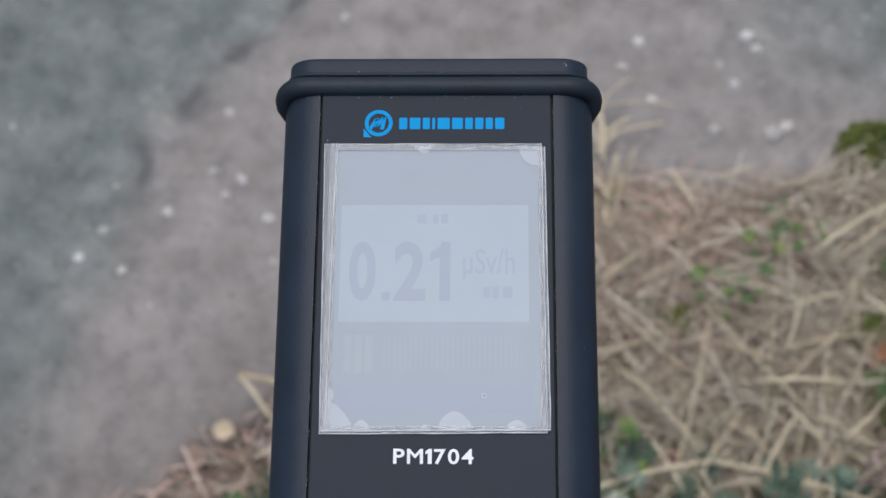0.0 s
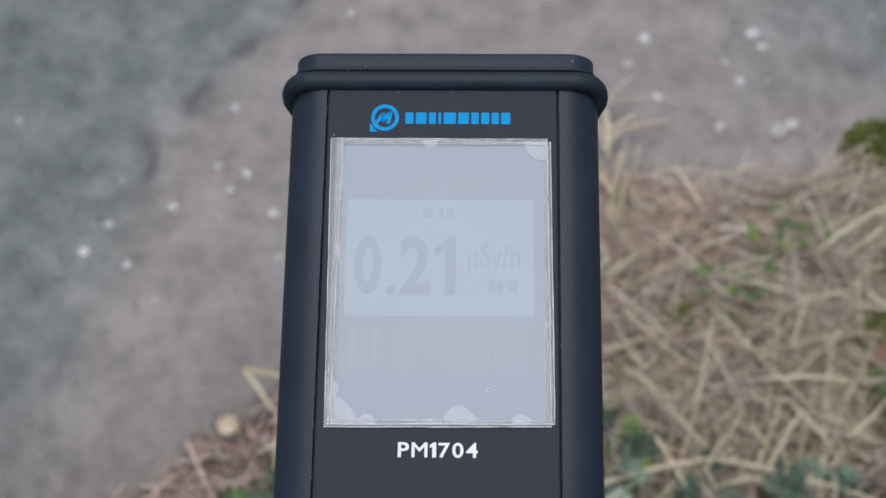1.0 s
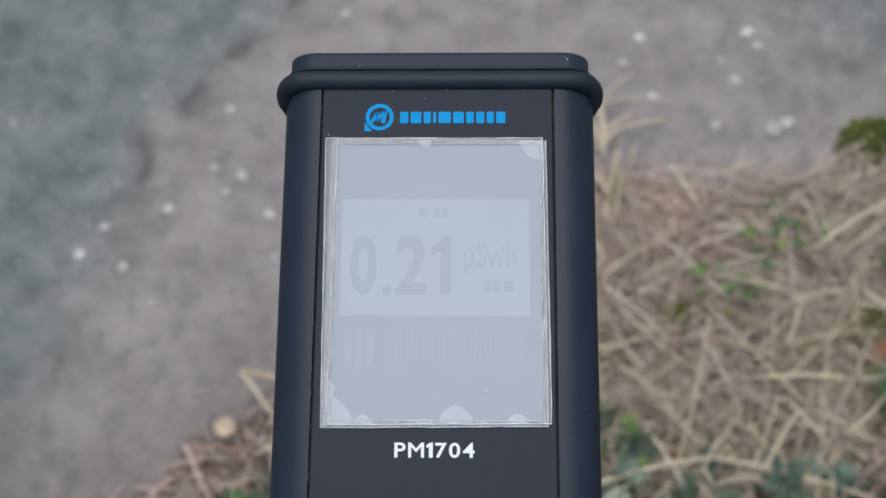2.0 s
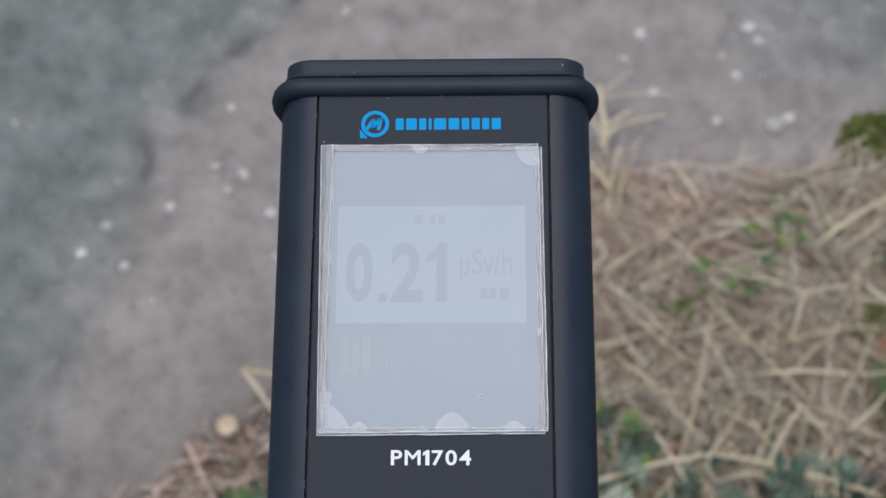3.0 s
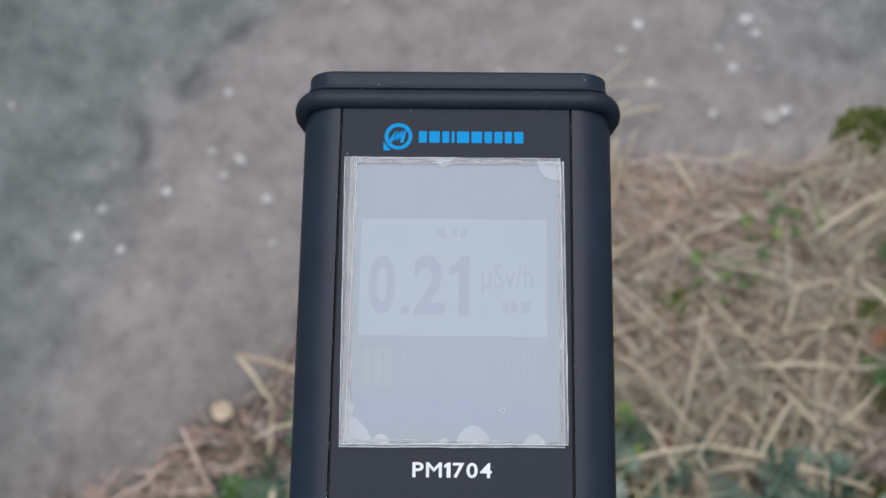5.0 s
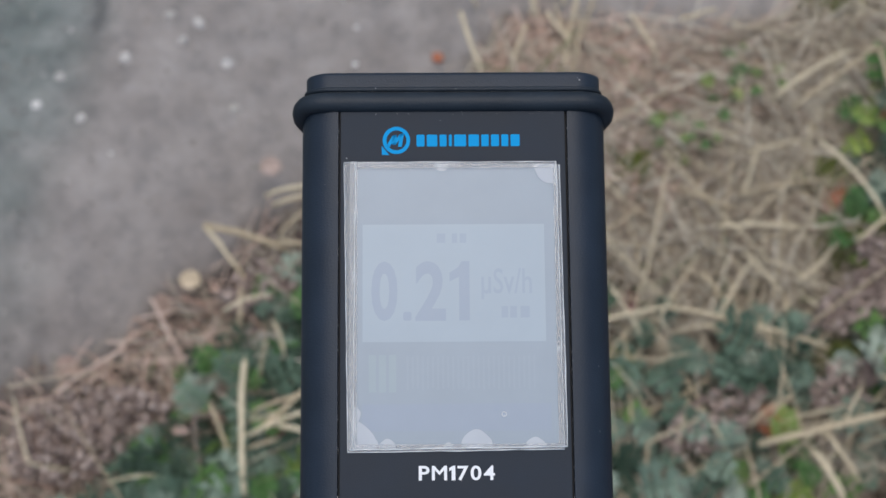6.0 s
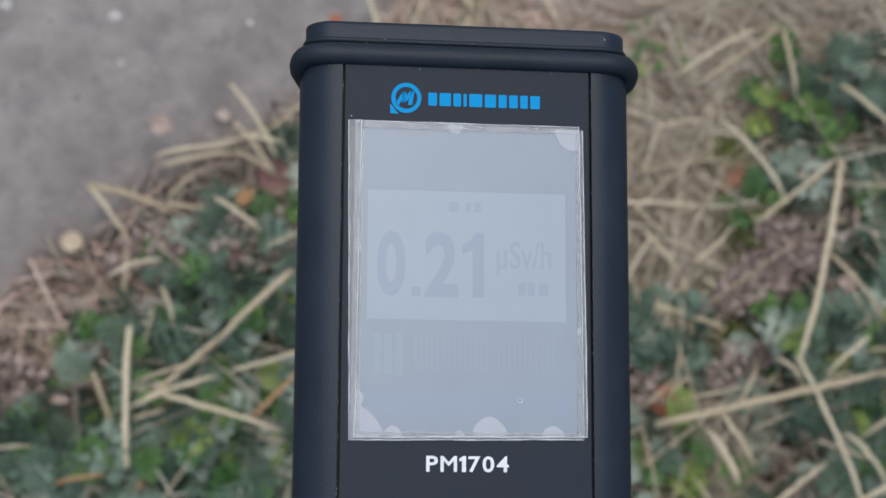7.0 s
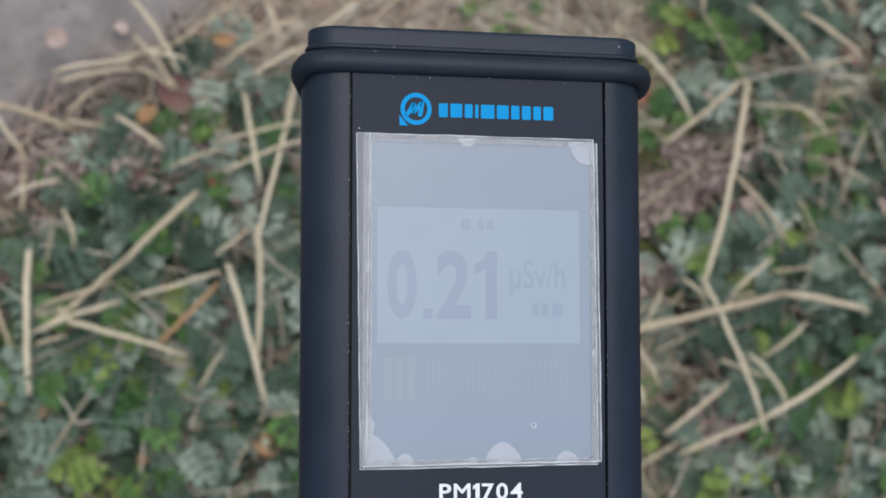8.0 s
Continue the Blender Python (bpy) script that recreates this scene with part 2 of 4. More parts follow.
def lettering(name, text, x0, x1, y0, y1, z0, z1, material, parent, bold=0.0, spacing=1.0, offset=0.0):
    """Raised letters of the built-in font, fitted into a box."""
    cu = bpy.data.curves.new(name, "FONT")
    cu.body, cu.size, cu.extrude, cu.resolution_u, cu.space_character, cu.offset = text, 1.0, 0.02, 4, spacing, offset
    tmp = new(name, cu)
    bpy.context.view_layer.update()
    me = bpy.data.meshes.new_from_object(tmp.evaluated_get(bpy.context.evaluated_depsgraph_get()))
    bpy.data.objects.remove(tmp)
    if bold:
        bm = bmesh.new()
        for i, (dx, dy) in enumerate(((0, 0), (-1, 0), (1, 0), (-0.6, 0.7), (0.6, -0.7))):
            k = len(bm.verts)
            bm.from_mesh(me)
            bm.verts.ensure_lookup_table()
            for v in bm.verts[k:]:
                v.co += Vector((dx * bold, dy * bold, i * 0.004))
        bm.to_mesh(me)
        bm.free()
    lo = [min(v.co[i] for v in me.vertices) for i in range(3)]
    hi = [max(v.co[i] for v in me.vertices) for i in range(3)]
    for v in me.vertices:
        v.co = [a + (c - l) / (h - l) * (b - a) for c, l, h, a, b in zip(v.co, lo, hi, (x0, y0, z0), (x1, y1, z1))]
    me.materials.clear()
    me.materials.append(material)
    ob = new(name, me)
    ob.parent = parent
    return ob


# ---------------------------------------------------------------- ground
EDGE = [(0.75, 0.44), (0.40, 0.40), (0.300, 0.357), (0.272, 0.338), (0.231, 0.312), (0.157, 0.318), (0.101, 0.334), (0.070, 0.326), (0.040, 0.290), (0.015, 0.256),
        (-0.040, 0.222), (-0.077, 0.192), (-0.111, 0.176), (-0.134, 0.152), (-0.157, 0.133), (-0.183, 0.110), (-0.227, 0.092), (-0.263, 0.066), (-0.75, -0.05)]


# open spots between the plants, the first four with moss
CLEARINGS = [(0.271, 0.162), (0.290, 0.172), (0.266, 0.203), (0.265, 0.087), (0.259, 0.110), (0.289, 0.125), (0.323, 0.142), (-0.013, 0.184), (0.264, 0.017)]


def edge_y(x):
    """How far the bare ground reaches towards the plants."""
    for (xa, ya), (xb, yb) in zip(EDGE, EDGE[1:]):
        if xb <= x <= xa:
            return ya + (yb - ya) * (xa - x) / (xa - xb)
    return EDGE[0][1] if x > 0 else EDGE[-1][1]


def smooth(a, b, x):
    t = min(1, max(0, (x - a) / (b - a)))
    return t * t * (3 - 2 * t)


def soil_at(x, y):
    w = 0.016 * noise.noise((x * 28, y * 28, 3.1)) + 0.008 * noise.noise((x * 90, y * 90, 1.1))
    return smooth(-0.012, 0.016, edge_y(x) + w - y)


def soil_tone_at(x, y):
    """Soil mask, with a faint darker band onto the bare ground at the left."""
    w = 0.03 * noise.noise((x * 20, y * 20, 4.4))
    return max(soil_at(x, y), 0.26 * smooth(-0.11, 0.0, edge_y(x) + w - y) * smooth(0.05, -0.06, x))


def wet_at(x, y):
    w = 0.03 * noise.noise((x * 16, y * 16, 7.0)) + 0.012 * noise.noise((x * 60, y * 60, 9.0))
    line = -0.088 - (0.478 - y) * 0.92 if y > 0.36 else -0.197 - (0.36 - y) * 0.22
    return smooth(-0.035, 0.05, line + w - x) * 0.95 + 0.8 * smooth(0.16, 0.33, x + w) * smooth(0.36, 0.44, y)


def crack_at(x, y):
    w = wet_at(x, y)
    return smooth(0.25, 0.45, w) * smooth(0.75, 0.55, w) * smooth(-0.15, 0.2, noise.noise((x * 25, y * 25, 2.0))) if y > 0.3 and x < 0.1 else 0.0


def height(x, y):
    s = soil_at(x, y)
    h = 0.0022 * noise.noise((x * 22, y * 22, 0.3)) + 0.0010 * noise.noise((x * 80, y * 80, 0.9))
    h -= 0.005 * wet_at(x, y) + 0.002 * crack_at(x, y)
    h += s * (0.006 * noise.noise((x * 35, y * 35, 5.0)) - 0.006)
    far = max(abs(x), abs(y - 0.25))
    return h * (1 if far < 0.8 else 0.5)


def build_ground():
    def axis(c, half, step):
        inner = list(np.arange(-half, half + 1e-6, step))
        out, v, d = [], half, step
        while v < 900:
            d *= 1.6
            v += d
            out.append(v)
        return [c + q for q in [-o for o in reversed(out)] + inner + out]

    xs, ys = axis(0.0, 0.5, 0.005), axis(0.25, 0.42, 0.005)
    verts = [(x, y, height(x, y)) for y in ys for x in xs]
    n = len(xs)
    faces = [(j * n + i, j * n + i + 1, (j + 1) * n + i + 1, (j + 1) * n + i) for j in range(len(ys) - 1) for i in range(n - 1)]
    ob = shade(part("ground", (verts, faces), GROUND))
    for key, fn in (("soil", soil_tone_at), ("wet", wet_at), ("crack", crack_at)):
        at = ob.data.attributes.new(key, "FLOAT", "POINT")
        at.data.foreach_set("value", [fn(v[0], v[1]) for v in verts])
    tagged(ob, "bare grey-brown ground with a damp side and dark soil under the plants", "ground", kind="structure")


build_ground()

# ---------------------------------------------------------------- radiation meter, held out over the ground
METER = pose(-0.00086, -0.05302, 0.64218, 7.970, -1.374, -0.965) @ Matrix.Diagonal((1, 1.0216, 1, 1))
MM = 0.001


def mm(pts):
    return [(x * MM, y * MM) for x, y in pts]


def build_meter():
    meter = new("radiation_meter")
    meter.empty_display_size = 0.02
    meter.matrix_world = METER
    tagged(meter, "black handheld radiation meter with a pale screen under peeling film", "radiation meter")

    # case: rounded rails at both sides of a shallow trough for the front panel
    out = [(x * MM, z * MM) for x, z in round_rect(30.9, -30, 0, 7.8, 14)]
    trough = [(22.5 * MM, 0.0), (22.4 * MM, -1.2 * MM), (-22.8 * MM, -1.2 * MM), (-22.95 * MM, 0.0)]
    k = 15
    out = out[:k] + trough + out[k:]
    body = part("case", prism(out, [(-96 * MM, 2.2 * MM), (-95 * MM, 0.8 * MM), (-93 * MM, 0), (43 * MM, 0)]), CASE, meter, "black case with rounded side rails")
    shade(body)
    body.data.set_sharp_from_angle(angle=radians(35))
    part("seam", plate(mm(rect(-22.75, 22.35, -92, 42.5)), -1.3 * MM, -1.05 * MM), GROOVE, body, "dark gap round the front panel")
    panel = part("front_panel", plate(mm(rect(-22.42, 21.95, -90, 42.4, 0.8)), -1.1 * MM, -0.06 * MM, 0.12 * MM), PANEL, meter, "matt black front panel")

    # cap and rubber ring
    cap_out = [(x * MM, z * MM) for x, z in round_rect(29.7, -29, -0.2, 5.0, 10)]
    cap = part("end_cap", prism(cap_out, [(43 * MM, 0), (48.9 * MM, 0), (49.35 * MM, 0.15 * MM), (49.6 * MM, 0.5 * MM), (49.65 * MM, 1.4 * MM)]), CASE, meter, "black end cap")
    shade(cap)
    cap.data.set_sharp_from_angle(angle=radians(50))
    path = [(x * MM, (43.5 - 6.2 * smooth(1.0, 15.0, -z)) * MM, z * MM) for x, z in round_rect(30.7, -29.8, -0.2, 5.6, 10)]
    ring = shade(part("rubber_ring", sweep(path, 1.95 * MM, 14, True, None, (0, 1, 0)), RUBBER, meter, "thick black rubber ring round the case"))
    path = [(x * MM, 46.1 * MM, z * MM) for x, z in round_rect(29.7, -29.0, -0.2, 5.0, 8)]
    shade(part("lip", sweep(path, 0.5 * MM, 8, True, None, (0, 1, 0)), RUBBER, ring))

    # printed mark and name: plain blue shapes
    mark = bmesh.new()
    n = 40
    rings = []
    for r, z in ((2.72, -0.06), (2.72, 0.0), (1.98, 0.0), (1.98, -0.06)):
        rings.append([mark.verts.new(((-11.42 + r * math.cos(2 * math.pi * i / n)) * MM, (35.85 + r * math.sin(2 * math.pi * i / n)) * MM, z * MM)) for i in range(n)])
    for a, b in zip(rings, rings[1:]):
        for i in range(n):
            mark.faces.new((a[i], a[(i + 1) % n], b[(i + 1) % n], b[i]))
    part("emblem_ring", mark, BLUE, panel, "blue printed ring")
    zigzag = [(-13.15, 34.55), (-11.75, 36.9), (-11.95, 35.0), (-10.3, 37.2), (-10.75, 34.6)]
    for (xa, ya), (xb, yb) in zip(zigzag, zigzag[1:]):
        part("emblem_stroke", plate(mm([(xa - 0.38, ya), (xa + 0.38, ya), (xb + 0.38, yb), (xb - 0.38, yb)]), -0.06 * MM, 0.0), BLUE, panel)
    part("emblem_foot", plate(mm([(-14.3, 33.0), (-12.8, 32.95), (-13.5, 33.75), (-14.35, 34.75)]), -0.06 * MM, 0.0), BLUE, panel)
    widths = (1.7, 2.2, 1.5, 0.7, 2.5, 2.2, 1.6, 1.7, 1.5, 1.9)
    x = -7.5
    gap = (20.55 - sum(widths)) / 9
    for w in widths:
        part("name_block", plate(mm(rect(x + 0.06, x + w - 0.06, 34.6, 36.95, 0.2, 2)), -0.06 * MM, 0.0), BLUE, panel)
        x += w + gap
    lettering("model_lettering", "P", -7.35 * MM, -5.3 * MM, -29.45 * MM, -26.75 * MM, -0.06 * MM, 0.01 * MM, WHITE, panel, 0.0, 1.0, 0.018)
    lettering("model_lettering", "M", -4.85 * MM, -1.95 * MM, -29.45 * MM, -26.75 * MM, -0.06 * MM, 0.01 * MM, WHITE, panel, 0.016)
    part("model_one", plate(mm([(-1.08, -29.45), (-0.36, -29.45), (-0.36, -26.75), (-0.85, -26.75), (-1.52, -27.2), (-1.52, -27.75), (-1.08, -27.5)]), -0.06 * MM, 0.01 * MM), WHITE, panel)
    lettering("model_lettering", "704", 0.05 * MM, 7.2 * MM, -29.5 * MM, -26.75 * MM, -0.06 * MM, 0.01 * MM, WHITE, panel, 0.0, 1.2, 0.018)

    # screen under the films
    screen = part("screen", plate(mm(rect(-19.3, 19.65, -22.9, 30.4, 0.9)), -0.06 * MM, 0.10 * MM), LCD, meter, "grey display with sky glare and film haze in its colour")
    z0, z1 = 0.10 * MM, 0.125 * MM
    part("reading_field", plate(mm(rect(-18.1, 17.5, -3.45, 19.2)), z0, z1), LCD_BOX, screen, "pale field behind the reading")
    part("lower_band", plate(mm(rect(-18.2, 18.2, -20.3, -15.2)), z0, z1 - 0.005 * MM), LCD_BLUE, screen)
    lettering("digit", "0", -16.4 * MM, -11.3 * MM, 0.55 * MM, 12.05 * MM, z1, 0.14 * MM, LCD_DIGIT, screen, offset=0.03)
    part("decimal_point", plate(mm(rect(-10.2, -8.6, 0.6, 2.3, 0.4)), z1, 0.14 * MM), LCD_DIGIT, screen)
    lettering("digit", "2", -7.85 * MM, -1.9 * MM, 0.55 * MM, 12.05 * MM, z1, 0.14 * MM, LCD_DIGIT, screen, offset=0.03)
    part("digit", plate(mm([(0.7, 0.6), (2.75, 0.6), (2.75, 12.0), (1.25, 12.0), (0.5, 10.8), (-1.15, 9.8), (-1.15, 8.1), (0.7, 9.0)]), z1, 0.14 * MM), LCD_DIGIT, screen)
    lettering("unit", "\u00b5Sv/h", 5.05 * MM, 14.9 * MM, 4.6 * MM, 10.6 * MM, z1, 0.14 * MM, LCD_UNIT, screen, 0.0, 1.0, 0.008)
    for xa, xb in ((8.9, 10.2), (10.6, 11.9), (12.6, 14.4)):
        part("unreadable_mark", plate(mm(rect(xa, xb, 1.1, 3.3)), z1, 0.14 * MM), LCD_UNIT, screen)
    for xa, xb in ((-3.6, -1.9), (-0.6, 0.4), (0.9, 2.2)):
        part("unreadable_mark", plate(mm(rect(xa, xb, 15.6, 17.4)), z1, 0.14 * MM), LCD_UNIT, screen)
    for i in range(3):
        part("level_bar", plate(mm(rect(-16.9 + i * 1.95, -15.5 + i * 1.95, -13.0, -5.9)), z0, z1), LCD_GREEN, screen)
    for i in range(26):
        part("level_tick", plate(mm(rect(-9.6 + i * 0.98, -9.2 + i * 0.98, -12.6 + 0.2 * (i % 3), -6.2)), z0, z1), LCD_FAINT, screen)

    # protective films with cut edges, corners not quite in line
    za, zb = 0.24 * MM, 0.34 * MM
    HOLE = mm([(-19.1, 30.2), (-19.15, -22.7), (19.5, -22.7), (19.5, 30.2)])
    lower_film = part("protective_film", margin(mm([(-21.75, 31.45), (-20.95, -24.2), (20.6, -23.85), (20.1, 31.5)]), HOLE, za, za + 0.06 * MM), FILM, meter, "clear hazy film, slightly askew")
    upper_film = part("protective_film", margin(mm([(-20.6, 31.6), (-20.75, -23.7), (21.2, -23.35), (20.75, 30.85)]), HOLE, zb, zb + 0.06 * MM), FILM, meter, "second clear film with lifted edges")
    rnd = random.Random(4)

    # pale tube that paints the bright glint along a film's cut edge
    def cut_edge(a, b, z, w, owner):
        n = 14
        path, size = [], []
        for i in range(n + 1):
            t = i / n
            path.append(((a[0] + (b[0] - a[0]) * t + rnd.uniform(-0.05, 0.05)) * MM, (a[1] + (b[1] - a[1]) * t + rnd.uniform(-0.05, 0.05)) * MM, z))
            size.append(rnd.uniform(0.5, 1.3))
        shade(part("film_edge", sweep(path, w * MM, 5, False, size), FILM_EDGE, owner))

    cut_edge((-21.75, 31.45), (-20.95, -24.2), za, 0.09, lower_film)
    cut_edge((-20.95, -24.2), (20.6, -23.85), za, 0.11, lower_film)
    cut_edge((20.1, 31.5), (-21.75, 31.45), za, 0.09, lower_film)
    cut_edge((20.1, 31.5), (20.6, -23.85), zb, 0.09, upper_film)
    cut_edge((-19.5, 31.6), (-19.9, -23.7), zb, 0.09, upper_film)
    cut_edge((20.75, 30.85), (21.2, -23.35), zb, 0.11, upper_film)
    cut_edge((-20.55, -23.7), (21.2, -23.35), zb, 0.12, upper_film)

    def bubble(cx, cy, r, a0, a1):
        pts = [] if a1 - a0 >= 360 else [(cx, cy)]
        for i in range(25):
            a = radians(a0 + (a1 - a0) * i / 24)
            q = r * (1 + 0.06 * math.sin(2 * a + cx) + 0.03 * math.sin(5 * a))
            pts.append((cx + q * math.cos(a), cy + q * math.sin(a)))
        if a1 - a0 >= 360:
            pts.pop()
        lift = (0.13 + 0.004 * len(upper_film.children)) * MM
        part("air_bubble", plate(mm(pts), lift, lift + 0.02 * MM), BUBBLE, upper_film)

    for b in ((3.9, -23.3, 3.1, 0, 180), (15.2, -23.4, 1.9, 0, 180), (-13.4, -23.5, 1.7, 0, 180), (-1.6, -23.5, 1.0, 0, 180), (-17.6, -23.2, 2.4, 0, 180),
              (-20.2, -23.6, 5.0, 0, 90), (-19.9, -17.2, 1.5, -90, 90), (20.1, 31.0, 4.2, 180, 270), (-2.6, 31.2, 1.5, 180, 360), (-19.8, 22.0, 0.8, -90, 90),
              (-20.1, 9.0, 1.0, -90, 90), (20.2, -5.0, 0.7, 90, 270)):
        bubble(*b)
    shade(part("trapped_bubble", sweep([((9.15 + 0.42 * math.cos(i * math.pi / 8)) * MM, (-17.2 + 0.42 * math.sin(i * math.pi / 8)) * MM, 0.19 * MM) for i in range(16)], 0.1 * MM, 5, True), FILM_EDGE, upper_film))

    # dust and worn flecks along the seams and the ring
    chunks = []

    def fleck(x, y, z, r):
        n = rnd.randint(4, 6)
        base = [((x + r * rnd.uniform(0.5, 1.2) * math.cos(i * 6.283 / n)) * MM, (y + r * rnd.uniform(0.5, 1.2) * math.sin(i * 6.283 / n)) * MM, z * MM) for i in range(n)]
        chunks.append((base + [(x * MM, y * MM, (z + r) * MM)], [(i, (i + 1) % n, n) for i in range(n)]))

    for i in range(70):
        left = rnd.random() < 0.6
        fleck((-22.9 if left else 22.45) + rnd.uniform(-0.12, 0.12), rnd.uniform(-36, 40), -0.02, rnd.uniform(0.04, 0.12))
    for i in range(34):
        fleck(rnd.uniform(-26, 26), rnd.uniform(41.0, 41.9), -0.02, rnd.uniform(0.03, 0.09))
    for i in range(16):
        fleck(rnd.uniform(-26, 26), rnd.uniform(44.0, 46.0), 1.3, rnd.uniform(0.04, 0.11))
    fleck(25.2, 47.9, -0.2, 0.25)
    fleck(24.9, 48.4, -0.3, 0.16)
    fleck(-21.3, 32.3, -0.05, 0.18)
    for i in range(14):
        fleck(rnd.uniform(-28, 28), rnd.uniform(-34, 40), -0.05, rnd.uniform(0.03, 0.07))
    tagged(part("dust_flecks", merged(chunks), DUST, meter), "pale dust along the seams", kind="stuff")


build_meter()


# ---------------------------------------------------------------- stones and grit
def stone_mesh(seed, flat=0.7):
    bm = bmesh.new()
    bmesh.ops.create_icosphere(bm, subdivisions=2, radius=1.0)
    for v in bm.verts:
        q = v.co * 1.3 + Vector((seed * 3.7, 0, 0))
        v.co *= 1 + 0.28 * noise.noise(q) + 0.1 * noise.noise(q * 3)
        v.co.z *= flat
    me = bpy.data.meshes.new("pebble")
    bm.to_mesh(me)
    bm.free()
    me.materials.append(PEBBLE)
    me.polygons.foreach_set("use_smooth", [True] * len(me.polygons))
    return me


STONES = [stone_mesh(i, 0.42 + 0.08 * (i % 3)) for i in range(5)]


def lay(x, y, up=0.0, rx=0, ry=0, rz=0):
    return pose(x, y, height(x, y) + up, rx, ry, rz)


def pebbles():
    rnd = random.Random(11)
    big = [(-0.151, 0.334, 4.0), (-0.132, 0.328, 3.8), (-0.142, 0.315, 3.4), (-0.113, 0.298, 4.2), (0.216, 0.441, 4.6), (0.222, 0.430, 3.8), (0.226, 0.361, 7.0),
           (0.236, 0.366, 5.0), (0.140, 0.436, 4.2), (0.136, 0.477, 3.6), (-0.066, 0.458, 3.6), (0.204, 0.402, 3.8), (0.146, 0.388, 4.0), (0.152, 0.294, 5.5),
           (0.187, 0.302, 3.6), (-0.179, 0.302, 4.2), (-0.108, 0.266, 3.6), (0.187, 0.364, 4.0), (-0.143, 0.380, 3.4), (0.163, 0.300, 3.2), (0.195, 0.418, 3.0),
           (0.127, 0.415, 3.2), (-0.222, 0.292, 3.0), (-0.236, 0.272, 3.4), (-0.207, 0.262, 2.8), (0.262, 0.252, 5.6), (0.252, 0.230, 5.0)]
    for _ in range(22):
        x = rnd.uniform(-0.34, 0.33)
        y = rnd.uniform(0.12, 0.52)
        if y > edge_y(x) + 0.01:
            big.append((x, y, rnd.uniform(1.3, 2.6)))
    big = [(x, y, r * 1.05 if r > 2.7 else r * 0.75) for x, y, r in big]
    for i, (x, y, r) in enumerate(big):
        ob = new("pebble", STONES[i % 5])
        ob.matrix_world = lay(x, y, r * MM * 0.05, rz=rnd.uniform(0, 360)) @ Matrix.Diagonal((r * MM * rnd.uniform(0.85, 1.25), r * MM, r * MM, 1))
        tagged(ob, "small pale pebble pressed into the bare ground" if r < 5 else "larger pale stone lying on the bare ground", "pebble", "pebbles on the ground")


pebbles()


def crumbs(name, count, where, size, material, label, category, seed):
    rnd = random.Random(seed)
    chunks = []
    while len(chunks) < count:
        x, y = rnd.uniform(-0.42, 0.50), rnd.uniform(-0.1, 0.6)
        if not where(x, y, rnd):
            continue
        r = rnd.uniform(*size) * MM
        z = height(x, y)
        a = rnd.uniform(0, 6.28)
        e = rnd.uniform(0.5, 1.0)
        ring = []
        for i in range(5):
            t = a + i * 6.283 / 5
            q = r * rnd.uniform(0.7, 1.2)
            ring.append((x + q * math.cos(t), y + q * e * math.sin(t), z - 0.2 * r))
        top = [(x + (p[0] - x) * 0.6, y + (p[1] - y) * 0.6, z + r * rnd.uniform(0.3, 0.8)) for p in ring]
        chunks.append((ring + top, [(i, (i + 1) % 5, 5 + (i + 1) % 5, 5 + i) for i in range(5)] + [(5, 6, 7, 8, 9)]))
    tagged(part(name, merged(chunks), material), label, category, kind="stuff")


crumbs("grit", 5200, lambda x, y, r: soil_at(x, y) < 0.4 and r.random() < 0.35 + 0.65 * wet_at(x, y), (0.5, 1.6), GRIT, "fine grey grit and crumbs on the bare ground", "grit", 21)
crumbs("soil_crumbs", 5000, lambda x, y, r: soil_at(x, y) > 0.25, (0.8, 2.8), LITTER, "dark crumbs of soil and rotten leaf litter", "litter", 22)


# ---------------------------------------------------------------- dry straw
def stalk_path(x, y, ang, length, lift, bend, rnd, n=6, kink=0.0):
    pts = []
    a = ang
    px, py = x, y
    k = rnd.randint(2, n - 2)
    for i in range(n + 1):
        t = i / n
        z = height(px, py) + lift * (0.7 + 0.3 * math.sin(math.pi * (0.15 + 0.7 * t))) + 0.002
        pts.append((px, py, z))
        a += bend / n + (kink if i == k else 0)
        px += math.cos(a) * length / n
        py += math.sin(a) * length / n
    return pts


def mossy(x, y):
    return min(math.hypot(x - q[0], y - q[1]) for q in CLEARINGS[:4]) < 0.02


def straw_density(x, y):
    s = 0.0 if mossy(x, y) else soil_at(x, y)
    if x > 0.03 or x > -0.03 and y > 0.2:
        s *= 1.0 if y > 0.19 else 0.65 if y > 0.14 or 0.1 < x < 0.26 else 0.35
        return s * (1 - 0.85 * smooth(0.24, 0.30, x) * smooth(0.33, 0.27, y) * (1 - 0.35 * smooth(0.34, 0.40, x) * smooth(0.12, 0.16, y)))
    return s * (0.3 if x > -0.1 else 0.18)


